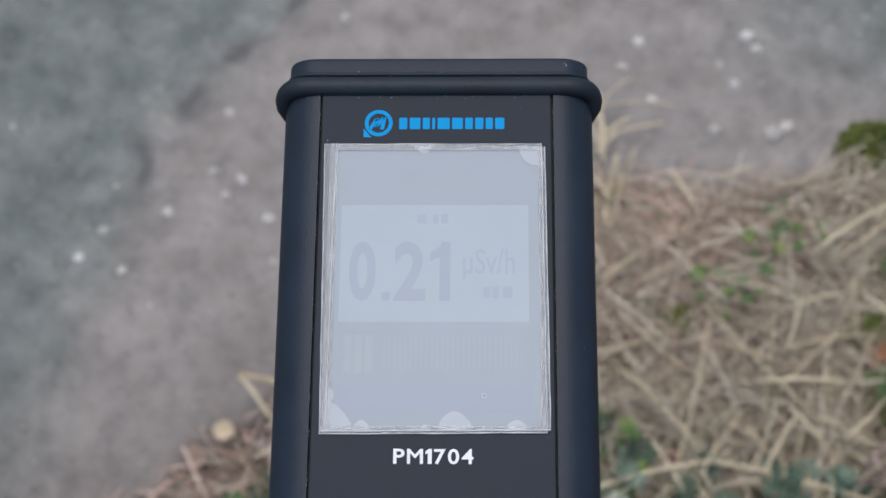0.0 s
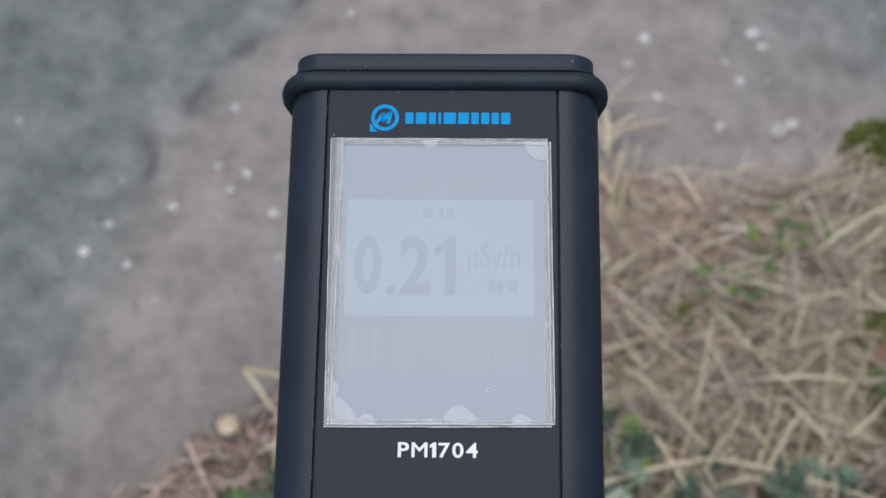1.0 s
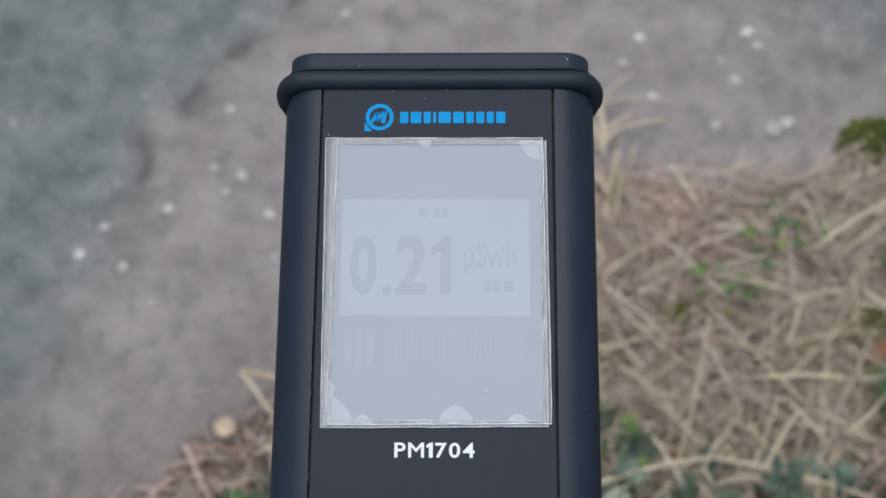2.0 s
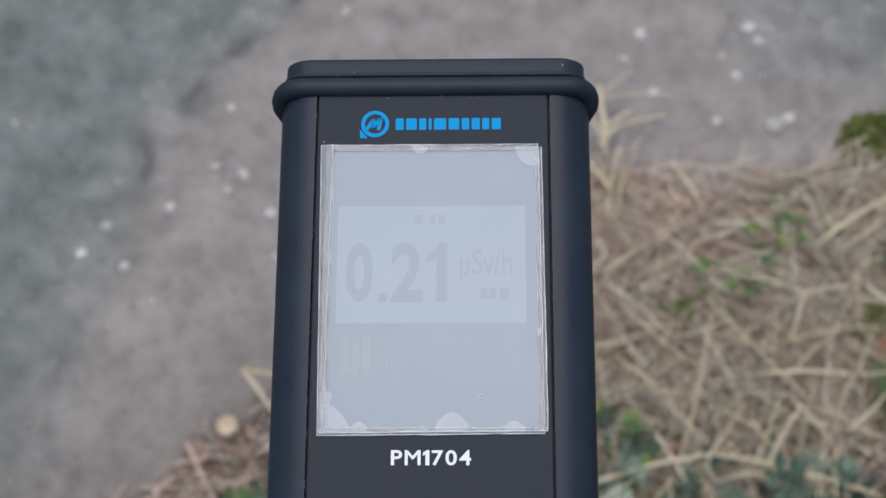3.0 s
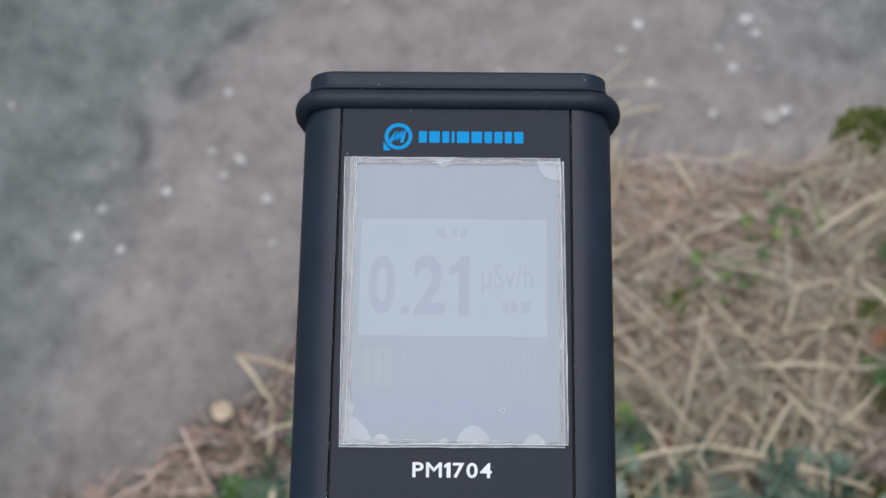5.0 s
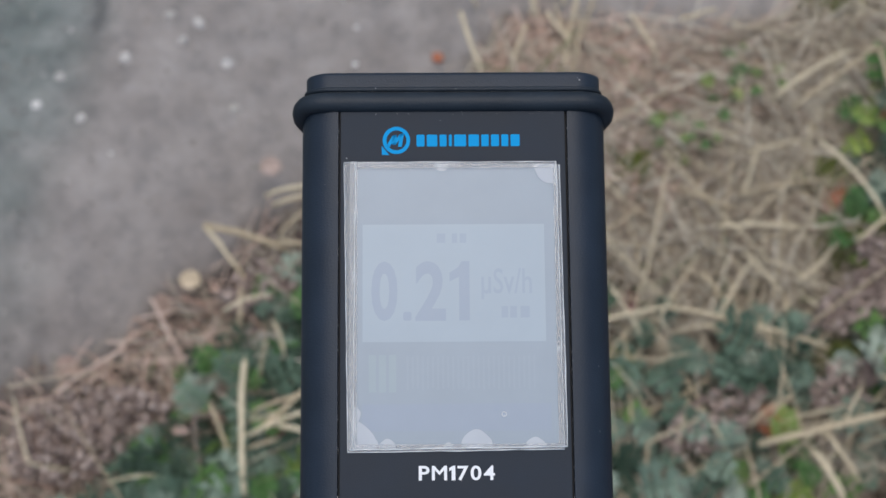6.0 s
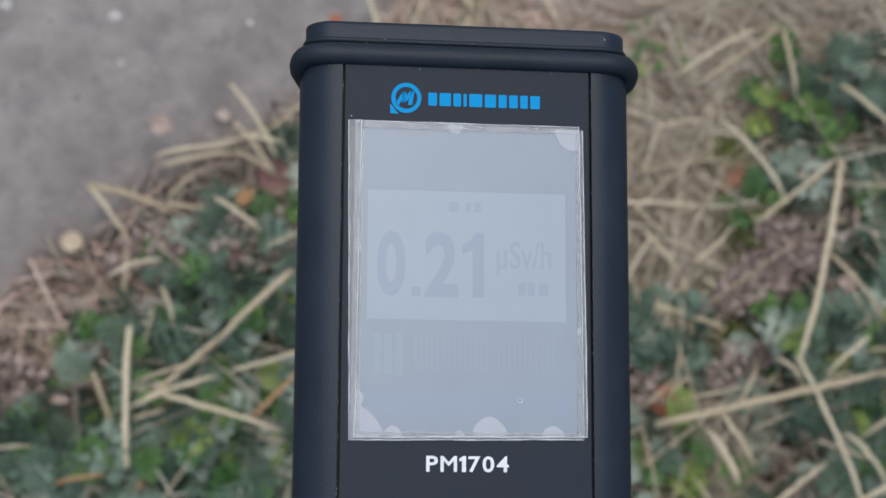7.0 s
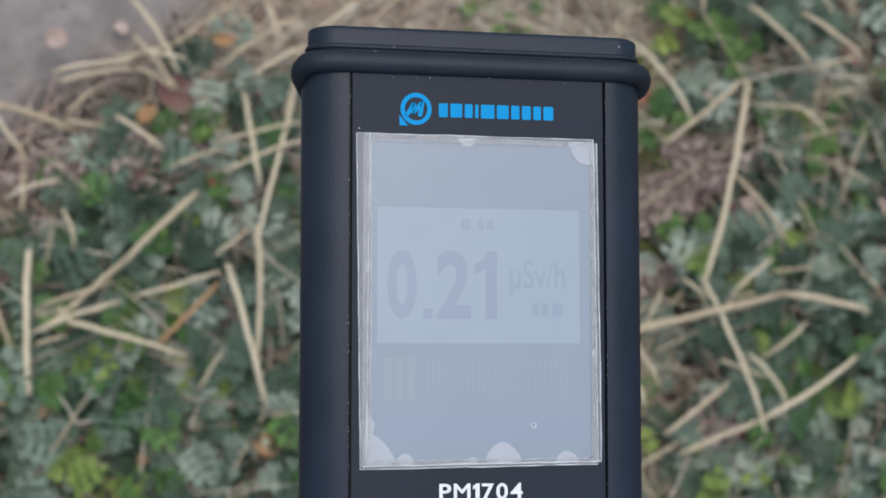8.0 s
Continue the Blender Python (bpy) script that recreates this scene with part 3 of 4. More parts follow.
def straw_litter(name, count, width, length, seed, material, label, category, lifts=(0.0, 0.022), dens=straw_density):
    rnd = random.Random(seed)
    chunks = []
    tries = 0
    while len(chunks) < count and tries < count * 40:
        tries += 1
        x, y = rnd.uniform(-0.42, 0.50), rnd.uniform(-0.12, 0.40)
        if rnd.random() > dens(x, y):
            continue
        ln = rnd.uniform(*length)
        ang = rnd.gauss(-0.5, 0.75) if rnd.random() < 0.6 else rnd.uniform(0, 6.28)
        if soil_at(x + ln * math.cos(ang), y + ln * math.sin(ang)) < rnd.uniform(0.0, 0.7):
            continue
        path = stalk_path(x, y, ang, ln, rnd.uniform(*lifts), rnd.gauss(0, 0.10), rnd, 6, rnd.choice((0, 0, 0, 0, 0, 0, 0.8, -1.1)))
        w = rnd.uniform(*width) * MM
        tp = [1 - 0.45 * i / 6 for i in range(7)]
        chunks.append(sweep(path, w, 4, False, tp, None, rnd.uniform(0.3, 0.7)))
    tagged(part(name, merged(chunks), material), label, category, kind="stuff")


straw_litter("straw_litter", 3000, (0.3, 0.8), (0.03, 0.12), 31, STRAW, "tangled pale dry straw lying on the soil", "straw")
straw_litter("fine_dry_grass", 4200, (0.18, 0.42), (0.03, 0.10), 32, STRAW, "thin dry grass blades among the straw", "dry grass", (0.0, 0.026))


def hay_dens(x, y):
    return 0.0 if mossy(x, y) else soil_at(x, y) * smooth(0.16, 0.26, x) * smooth(0.14, 0.2, y) * smooth(0.34, 0.27, x)


straw_litter("matted_hay", 1500, (0.3, 0.8), (0.04, 0.10), 35, STRAW, "matted greyish hay in a thick layer", "hay", (0.004, 0.03), hay_dens)


# single stalks that stand out: start, end, sag to the side, half width in mm, height over the ground
def straw_stalks(seed, material, rows):
    rnd = random.Random(seed)
    for x0, y0, x1, y1, sag, w, up in rows:
        n = 8
        ln = math.hypot(x1 - x0, y1 - y0)
        nx, ny = -(y1 - y0) / ln, (x1 - x0) / ln
        path, tp = [], []
        z0, z1 = height(x0, y0), height(x1, y1)
        for i in range(n + 1):
            t = i / n
            s = 0.35 * sag * math.sin(math.pi * t) + rnd.uniform(-0.0004, 0.0004)
            drop = 1 - 0.10 * abs(2 * t - 1) ** 3
            path.append((x0 + (x1 - x0) * t + nx * s, y0 + (y1 - y0) * t + ny * s, z0 + (z1 - z0) * t + up * drop))
            tp.append((1 - 0.15 * t) * (1.12 if i in (3, 6) else 1.0))
        ob = shade(part("straw_stalk", sweep(path, w * MM * 0.62, 7, False, tp), material))
        tagged(ob, "short orange-brown dry twig lying over the leaves" if material == TWIG else "brown dry stem lying on dark litter" if material == BROWN_OB else "long pale yellow straw stalk lying over the litter" if ln > 0.07 else "short broken pale straw stalk on the litter", "straw stalk", "straw stalks")


straw_stalks(41, STRAW_OB, [
    (0.088, 0.102, 0.160, 0.119, 0.002, 2.3, 0.042),
    (0.158, 0.119, 0.256, 0.092, 0.004, 2.5, 0.042),
    (0.250, 0.093, 0.262, 0.103, 0.006, 1.1, 0.034),
    (0.168, 0.215, 0.140, 0.115, 0.003, 1.3, 0.034),
    (0.116, 0.038, 0.196, 0.082, 0.002, 1.3, 0.034),
    (0.148, 0.110, 0.190, 0.026, 0.004, 1.3, 0.038),
    (0.223, 0.300, 0.196, 0.153, 0.004, 1.2, 0.03),
    (0.161, 0.016, 0.225, 0.040, 0.002, 1.3, 0.03),
    (0.215, 0.112, 0.238, 0.026, 0.004, 1.3, 0.04),
    (0.105, 0.365, 0.131, 0.396, 0.01, 1.3, 0.018),
    (0.108, 0.330, 0.106, 0.378, -0.006, 1.3, 0.02),
    (0.106, 0.372, 0.165, 0.372, 0.012, 1, 0.018),
])
straw_stalks(121, STRAW_OB, [
    (0.112, 0.290, 0.104, 0.335, 0.003, 1.2, 0.014),
    (0.040, 0.392, 0.058, 0.362, 0.003, 1.2, 0.014),
    (0.030, 0.375, 0.052, 0.330, 0.004, 1.2, 0.014),
    (0.165, 0.225, 0.225, 0.150, -0.006, 1.1, 0.034),
    (0.085, 0.372, 0.092, 0.318, 0.003, 1.1, 0.018),
    (0.205, 0.165, 0.262, 0.215, 0.004, 1, 0.036),
    (0.225, 0.150, 0.262, 0.128, 0.004, 1.1, 0.034),
    (0.112, 0.222, 0.148, 0.186, -0.004, 1.2, 0.028),
    (0.149, 0.187, 0.128, 0.172, 0, 1.2, 0.028),
    (0.170, 0.150, 0.205, 0.120, 0.004, 0.95, 0.03),
    (0.240, 0.190, 0.225, 0.120, 0.005, 1, 0.032),
    (0.122, 0.238, 0.186, 0.272, 0.004, 0.95, 0.03),
])
straw_stalks(105, STRAW_OB, [
    (0.237, 0.224, 0.185, 0.250, 0.003, 1, 0.03),
])
straw_stalks(41, STRAW_OB, [
    (0.211, 0.155, 0.233, 0.129, -0.003, 1.9, 0.034),
    (0.233, 0.129, 0.237, 0.090, 0, 2.3, 0.034),
    (0.188, 0.107, 0.217, 0.152, 0.003, 1.8, 0.034),
    (0.185, 0.143, 0.195, 0.127, -0.0015, 2.1, 0.034),
    (0.195, 0.172, 0.248, 0.171, 0.0015, 2, 0.034),
    (0.242, 0.134, 0.273, 0.163, -0.003, 2.1, 0.034),
    (0.181, 0.109, 0.208, 0.092, 0, 1.8, 0.034),
    (0.108, 0.183, 0.132, 0.154, 0.003, 1.5, 0.034),
    (0.132, 0.154, 0.162, 0.123, -0.0015, 1.4, 0.034),
    (0.211, 0.193, 0.266, 0.202, 0.0015, 1.6, 0.034),
    (0.173, 0.198, 0.210, 0.183, -0.003, 1.6, 0.034),
    (0.228, 0.229, 0.214, 0.194, 0, 1.5, 0.034),
])
straw_stalks(122, STRAW_OB, [
    (0.221, 0.090, 0.251, 0.118, 0.003, 1.8, 0.034),
])
straw_stalks(41, STRAW_OB, [
    (0.203, 0.030, 0.342, 0.060, -0.003, 3.7, 0.066),
    (0.342, 0.060, 0.397, 0.049, 0, 3.3, 0.066),
    (0.331, 0.193, 0.292, 0.065, 0.003, 3, 0.066),
    (0.292, 0.070, 0.323, -0.022, -0.0015, 2.2, 0.066),
    (0.270, -0.033, 0.321, -0.015, 0.0015, 2.7, 0.066),
    (0.321, -0.015, 0.387, 0.022, -0.003, 2.7, 0.066),
    (0.273, 0.151, 0.329, 0.194, 0, 2.3, 0.066),
    (0.258, 0.219, 0.292, 0.166, 0.003, 1.9, 0.066),
    (0.335, 0.241, 0.377, 0.201, -0.0015, 2.4, 0.066),
    (0.375, 0.201, 0.408, 0.210, 0.0015, 2.1, 0.066),
    (0.373, 0.240, 0.412, 0.210, -0.003, 2.5, 0.066),
    (0.359, 0.179, 0.382, 0.159, 0, 1.8, 0.066),
])
straw_stalks(126, STRAW_OB, [
    (0.231, 0.246, 0.283, 0.278, 0.003, 2.1, 0.066),
    (0.243, 0.240, 0.302, 0.282, -0.0015, 1.9, 0.066),
    (0.260, -0.022, 0.302, 0.007, 0.0015, 2.2, 0.066),
    (0.240, 0.039, 0.260, 0.006, -0.003, 2.3, 0.066),
    (0.233, 0.026, 0.248, -0.005, 0, 3.7, 0.066),
    (0.316, 0.024, 0.339, -0.008, 0.003, 2, 0.066),
    (0.326, 0.022, 0.355, 0.043, -0.0015, 1.8, 0.066),
    (0.315, 0.134, 0.346, 0.092, 0.0015, 2, 0.066),
    (0.211, 0.210, 0.249, 0.219, -0.003, 1.9, 0.066),
    (0.197, -0.016, 0.217, -0.032, 0, 2.4, 0.066),
    (0.309, 0.060, 0.337, 0.082, 0.003, 1.9, 0.066),
    (0.335, 0.073, 0.364, 0.077, -0.0015, 1.6, 0.066),
])
straw_stalks(119, STRAW_OB, [
    (0.364, 0.267, 0.396, 0.240, 0.0015, 1.9, 0.066),
    (0.301, 0.281, 0.306, 0.236, -0.003, 2.3, 0.066),
    (0.278, 0.069, 0.292, 0.056, 0, 1.8, 0.066),
    (0.210, 0.046, 0.225, 0.057, 0.003, 1.9, 0.066),
])
straw_stalks(41, STRAW_OB, [
    (-0.122, 0.176, -0.071, 0.160, 0.002, 3.2, 0.034),
    (-0.122, 0.175, -0.099, 0.146, 0.001, 2.4, 0.034),
    (-0.099, 0.147, -0.100, 0.113, 0.001, 2.3, 0.036),
    (-0.077, 0.165, -0.049, 0.160, -0.003, 2.1, 0.04),
    (-0.038, 0.216, -0.014, 0.186, 0, 2.6, 0.04),
    (-0.080, 0.188, -0.037, 0.197, 0.003, 2.6, 0.04),
    (-0.069, 0.197, -0.038, 0.202, -0.0015, 1.8, 0.04),
    (-0.037, 0.198, -0.016, 0.186, 0.0015, 2.1, 0.04),
    (-0.047, 0.202, -0.010, 0.215, -0.003, 2.1, 0.04),
    (-0.076, 0.169, -0.056, 0.188, 0, 1.7, 0.04),
])
straw_stalks(41, STRAW_OB, [
    (-0.049, 0.162, -0.023, 0.142, -0.003, 2.4, 0.066),
    (-0.005, 0.119, -0.047, 0.077, 0, 3.3, 0.066),
    (-0.045, 0.080, -0.088, 0.042, 0.003, 2.8, 0.066),
    (-0.079, 0.048, -0.012, 0.027, -0.0015, 2.4, 0.066),
    (-0.093, 0.041, -0.047, 0.057, 0.0015, 2.1, 0.066),
    (-0.039, 0.060, 0.007, 0.073, -0.003, 1.9, 0.066),
    (-0.090, 0.054, -0.051, 0.068, 0, 1.9, 0.066),
    (-0.078, 0.108, -0.071, 0.086, 0.003, 1.6, 0.066),
    (-0.096, 0.091, -0.095, 0.009, -0.003, 3, 0.05),
    (-0.115, 0.063, -0.104, 0.033, 0, 2.1, 0.05),
    (-0.093, 0.052, -0.073, 0.055, 0.003, 2.5, 0.05),
    (-0.093, 0.037, -0.075, 0.041, -0.0015, 2.1, 0.05),
])
straw_stalks(43, STRAW_OB, [
    (0.022, 0.177, 0.030, 0.122, -0.003, 2.3, 0.066),
    (0.052, 0.183, 0.027, 0.090, 0, 2.1, 0.066),
    (0.028, 0.100, 0.026, 0.023, 0.003, 2.5, 0.066),
    (0.011, 0.077, 0.031, -0.001, -0.0015, 2.6, 0.066),
    (0.027, 0.187, 0.058, 0.205, 0.0015, 2.1, 0.066),
    (0.004, 0.082, 0.023, 0.098, -0.003, 1.7, 0.066),
    (-0.006, 0.008, 0.008, 0.030, 0, 1.5, 0.066),
    (-0.041, 0.230, -0.014, 0.188, 0.003, 2.3, 0.066),
    (-0.020, 0.203, 0.021, 0.231, -0.0015, 1.9, 0.066),
    (0.007, 0.192, 0.055, 0.224, 0.0015, 2.1, 0.066),
    (0.035, 0.234, 0.045, 0.205, -0.003, 1.9, 0.066),
    (0.005, 0.147, 0.055, 0.159, 0, 1.8, 0.066),
])
straw_stalks(131, STRAW_OB, [
    (0.010, 0.130, 0.056, 0.149, 0.003, 1.8, 0.066),
    (-0.083, 0.186, -0.040, 0.194, -0.0015, 2.1, 0.066),
    (-0.010, 0.196, -0.035, 0.199, 0.0015, 1.8, 0.066),
    (0.044, 0.164, 0.056, 0.210, -0.003, 1.7, 0.066),
    (-0.020, 0.132, 0.011, 0.144, 0, 1.6, 0.066),
    (-0.108, 0.114, -0.078, 0.124, 0.003, 1.6, 0.066),
    (0.064, 0.214, 0.092, 0.236, -0.0015, 2.1, 0.066),
    (0.095, 0.219, 0.119, 0.241, 0.0015, 1.9, 0.066),
])
straw_stalks(41, STRAW_OB, [
    (0.103, 0.338, 0.119, 0.354, -0.003, 2.1, 0.018),
    (0.118, 0.353, 0.151, 0.361, 0, 1.9, 0.018),
    (0.102, 0.265, 0.113, 0.311, 0.003, 2.1, 0.018),
    (0.107, 0.382, 0.109, 0.339, -0.003, 2.6, 0.02),
    (0.100, 0.361, 0.109, 0.330, 0, 1.9, 0.02),
    (0.111, 0.351, 0.128, 0.363, 0.003, 1.9, 0.02),
    (0.117, 0.335, 0.109, 0.292, -0.0015, 2.1, 0.02),
    (0.103, 0.327, 0.115, 0.296, 0.0015, 1.9, 0.02),
    (0.039, 0.349, 0.051, 0.331, -0.003, 1.8, 0.02),
    (0.086, 0.354, 0.088, 0.324, 0, 1.8, 0.02),
    (0.129, 0.339, 0.120, 0.310, 0.003, 1.8, 0.02),
    (0.040, 0.322, 0.053, 0.278, -0.003, 2.3, 0.028),
])
straw_stalks(114, STRAW_OB, [
    (0.083, 0.315, 0.069, 0.279, 0, 1.9, 0.028),
    (0.118, 0.318, 0.110, 0.278, 0.003, 2.1, 0.028),
    (0.096, 0.323, 0.113, 0.300, -0.0015, 1.9, 0.028),
    (0.151, 0.320, 0.168, 0.289, 0.0015, 1.9, 0.028),
    (0.184, 0.317, 0.207, 0.323, -0.003, 1.9, 0.028),
])
straw_stalks(41, BROWN_OB, [
    (-0.174, 0.102, -0.108, 0.133, -0.003, 1.6, 0.016),
])
straw_stalks(41, TWIG, [
    (-0.028, 0.033, 0.006, 0.067, -0.003, 2.3, 0.066),
    (-0.131, -0.002, -0.106, 0.003, 0, 2.1, 0.066),
])


def broken_straws():
    rnd = random.Random(43)
    made = 0
    while made < 170:
        x, y = rnd.uniform(-0.30, 0.47), rnd.uniform(-0.06, 0.33)
        dens = soil_at(x, y) * (0.45 if x > 0.28 else 0.3 if y > 0.2 else 0.8 if x > 0.05 else 0.4 if x < -0.14 else 0.15)
        if rnd.random() > dens:
            continue
        ang = rnd.uniform(0, 6.28)
        if soil_at(x + 0.06 * math.cos(ang), y + 0.06 * math.sin(ang)) < 0.5:
            continue
        path = stalk_path(x, y, ang, rnd.uniform(0.035, 0.105), rnd.uniform(0.014, 0.034) + (0.014 if y < 0.11 or x > 0.27 else 0), rnd.gauss(0, 0.07), rnd, 6, rnd.choice((0, 0, 0, 0, 0, 0, 0.7, -1.1)))
        w = rnd.uniform(0.4, 0.65) if y > 0.2 else rnd.uniform(0.4, 1.0)
        ob = shade(part("straw_stalk", sweep(path, w * MM, 6, False, [1.1, 1, 1, 0.9, 0.9, 0.8, 0.6], None, 0.7), BROWN_OB if x < -0.13 and made % 3 else STRAW_OB))
        tagged(ob, "bent brown dry stem in the litter" if x < -0.13 and made % 3 else "thick bent straw stalk in the tangle" if w > 0.75 else "thin bent straw stalk in the tangle", "straw stalk", "straw stalks")
        made += 1


broken_straws()


# ---------------------------------------------------------------- leaves and plants
def lobed_leaf(seed, lobes=4, width=0.42):
    """A cut, feathery leaf of length 1 along y, bent downwards at the tip."""
    rnd = random.Random(seed)
    verts, faces = [], []

    def add(x, y):
        z = 0.16 * math.sin(y * 2.4) + 0.45 * abs(x) - 0.35 * y * y * 0.4
        verts.append((x, y, z))
        return len(verts) - 1

    prev = None
    for side in (-1, 1):
        prev = add(0, 0)
        for i in range(lobes):
            t0 = 0.18 + 0.72 * i / lobes
            reach = width * math.sin(math.pi * (0.25 + 0.62 * (i + 0.5) / lobes)) * rnd.uniform(0.85, 1.15)
            lean = 0.20
            w = 0.72 / lobes
            a = add(side * 0.02, t0)
            b = add(side * 0.02, t0 + 0.8 * w)
            m0 = add(side * reach * 0.5, t0 + lean * 0.4)
            m1 = add(side * reach * 0.45, t0 + lean * 0.45 + 0.56 * w)
            tooth0 = add(side * reach * 0.86, t0 + lean * 0.42)
            n0 = add(side * reach * 0.74, t0 + lean * 0.62 + 0.08 * w)
            tip = add(side * reach * 1.05, t0 + lean * 0.95 + 0.3 * w)
            n1 = add(side * reach * 0.72, t0 + lean * 0.8 + 0.42 * w)
            tooth1 = add(side * reach * 0.66, t0 + lean * 0.9 + 0.8 * w)
            for f in ((a, m0, m1, b), (m0, tooth0, n0), (m0, n0, n1, m1), (n0, tip, n1), (m1, n1, tooth1)):
                faces.append(f if side > 0 else f[::-1])
    c = [add(-0.03, 0), add(0.03, 0), add(0.025, 0.9), add(0.11, 0.95), add(0.0, 1.1), add(-0.11, 0.95), add(-0.025, 0.9)]
    faces.append((c[0], c[1], c[2], c[6]))
    faces.append((c[6], c[2], c[3], c[4], c[5]))
    me = bpy.data.meshes.new("leaf")
    me.from_pydata(verts, [], faces)
    return me


def leaf_set(material, shapes):
    out = []
    for s in shapes:
        me = lobed_leaf(*s)
        me.materials.append(material)
        out.append(me)
    return out


GREY_LEAVES = leaf_set(MUGWORT, [(1, 3, 0.52), (2, 3, 0.58), (3, 4, 0.50), (4, 2, 0.50)])
GREEN_LEAVES = leaf_set(FRESH, [(5, 3, 0.48), (6, 2, 0.42), (7, 4, 0.4)])


def plant(x, y, size, leaves, green, seed, spread=1.0):
    rnd = random.Random(seed)
    kind = "creeping_plant" if green else "mugwort_plant"
    top = new(kind)
    top.empty_display_size = 0.01
    top.matrix_world = lay(x, y, 0, rz=rnd.uniform(0, 360))
    tagged(top, "low fresh green plant with notched leaves on the soil" if green else "low grey-green plant with finely cut leaves on the soil", "plant", "green plants among straw" if green else "grey-green plants among straw")
    path = [(0, 0, -0.004), (0.001, 0.001, 0.008), (0.003, -0.001, 0.016), (0.004, 0.002, 0.024 * size / 0.03)]
    part("stem", sweep(path, 0.0011, 5, False, (1.2, 1, 0.9, 0.5)), STEM, top)
    meshes = GREEN_LEAVES if green else GREY_LEAVES
    for i in range(leaves):
        ob = new("leaf", rnd.choice(meshes))
        ob.parent = top
        s = size * rnd.uniform(0.65, 1.15)
        k = i / max(1, leaves - 1)
        a = i * 137.5 + rnd.uniform(-20, 20)
        off = pose(0, 0, 0, 0, 0, a) @ pose(0, rnd.uniform(0.0, 0.010) * spread, 0.006 + 0.032 * k, rnd.uniform(-14, 26) + 20 * k, rnd.uniform(-32, 32), rnd.uniform(-12, 12))
        ob.matrix_local = off @ Matrix.Diagonal((s, s, s, 1))


def plant_density(x, y):
    """Where the low plants grow: beside the bare ground and in the open soil, thinner in the straw."""
    if y > edge_y(x) - 0.022:
        return 0.0
    if x < 0.11:
        return 1.0 if y < 0.054 + (x + 0.13) * 1.2 and x > -0.21 and (x < 0.02 or y < 0.19) and (x < 0.062 or y < 0.10) else 0.0
    if x > 0.297 and y < 0.26 or x > 0.285 and y < 0.12:
        return 0.7 if x < 0.36 or y < 0.13 else 0.3
    return 0.12 if y < 0.06 else 0.0


def plants():
    rnd = random.Random(51)
    spots = [(0.098, 0.120, 0), (0.205, 0.080, 0), (0.228, 0.086, 0), (0.241, 0.090, 0), (0.214, 0.094, 0),
             (0.155, 0.055, 0), (0.118, 0.060, 1), (0.152, 0.096, 0)]
    tries = 0
    while len(spots) < 235 and tries < 20000:
        tries += 1
        x, y = rnd.uniform(-0.22, 0.48), rnd.uniform(-0.11, 0.31)
        near = min((math.hypot(x - q[0], y - q[1]) for q in spots), default=1)
        if rnd.random() < plant_density(x, y) and near > 0.0165 and min(math.hypot(x - q[0], y - q[1]) for q in CLEARINGS) > 0.026:
            spots.append((x, y, 1 if rnd.random() < 0.27 else 0))
    for i, (x, y, g) in enumerate(spots):
        plant(x, y, rnd.uniform(0.017, 0.029) * (1.0 if g else 1.0), rnd.randint(10, 13) if not g else rnd.randint(5, 7), g, 100 + i, 1.6)
    fresh = [(-0.029, 0.001, 0.024), (-0.035, 0.062, 0.024), (-0.111, 0.075, 0.024), (-0.088, 0.033, 0.024), (-0.044, 0.031, 0.024), (-0.014, 0.098, 0.024), (0.283, 0.173, 0.024), (0.296, 0.096, 0.024), (0.373, 0.088, 0.024), (0.307, 0.238, 0.024), (0.329, 0.050, 0.024), (0.381, 0.164, 0.024)]
    for i, (x, y, s) in enumerate(fresh + [(0.208, 0.270, 0.011), (0.216, 0.264, 0.008), (0.240, 0.268, 0.009), (0.174, 0.232, 0.011), (0.183, 0.226, 0.009), (0.168, 0.240, 0.008), (0.106, 0.138, 0.014),
                                           (0.112, 0.128, 0.012), (0.222, 0.290, 0.009), (0.196, 0.236, 0.009)]):
        plant(x, y, s, 7, 1, 400 + i)


plants()


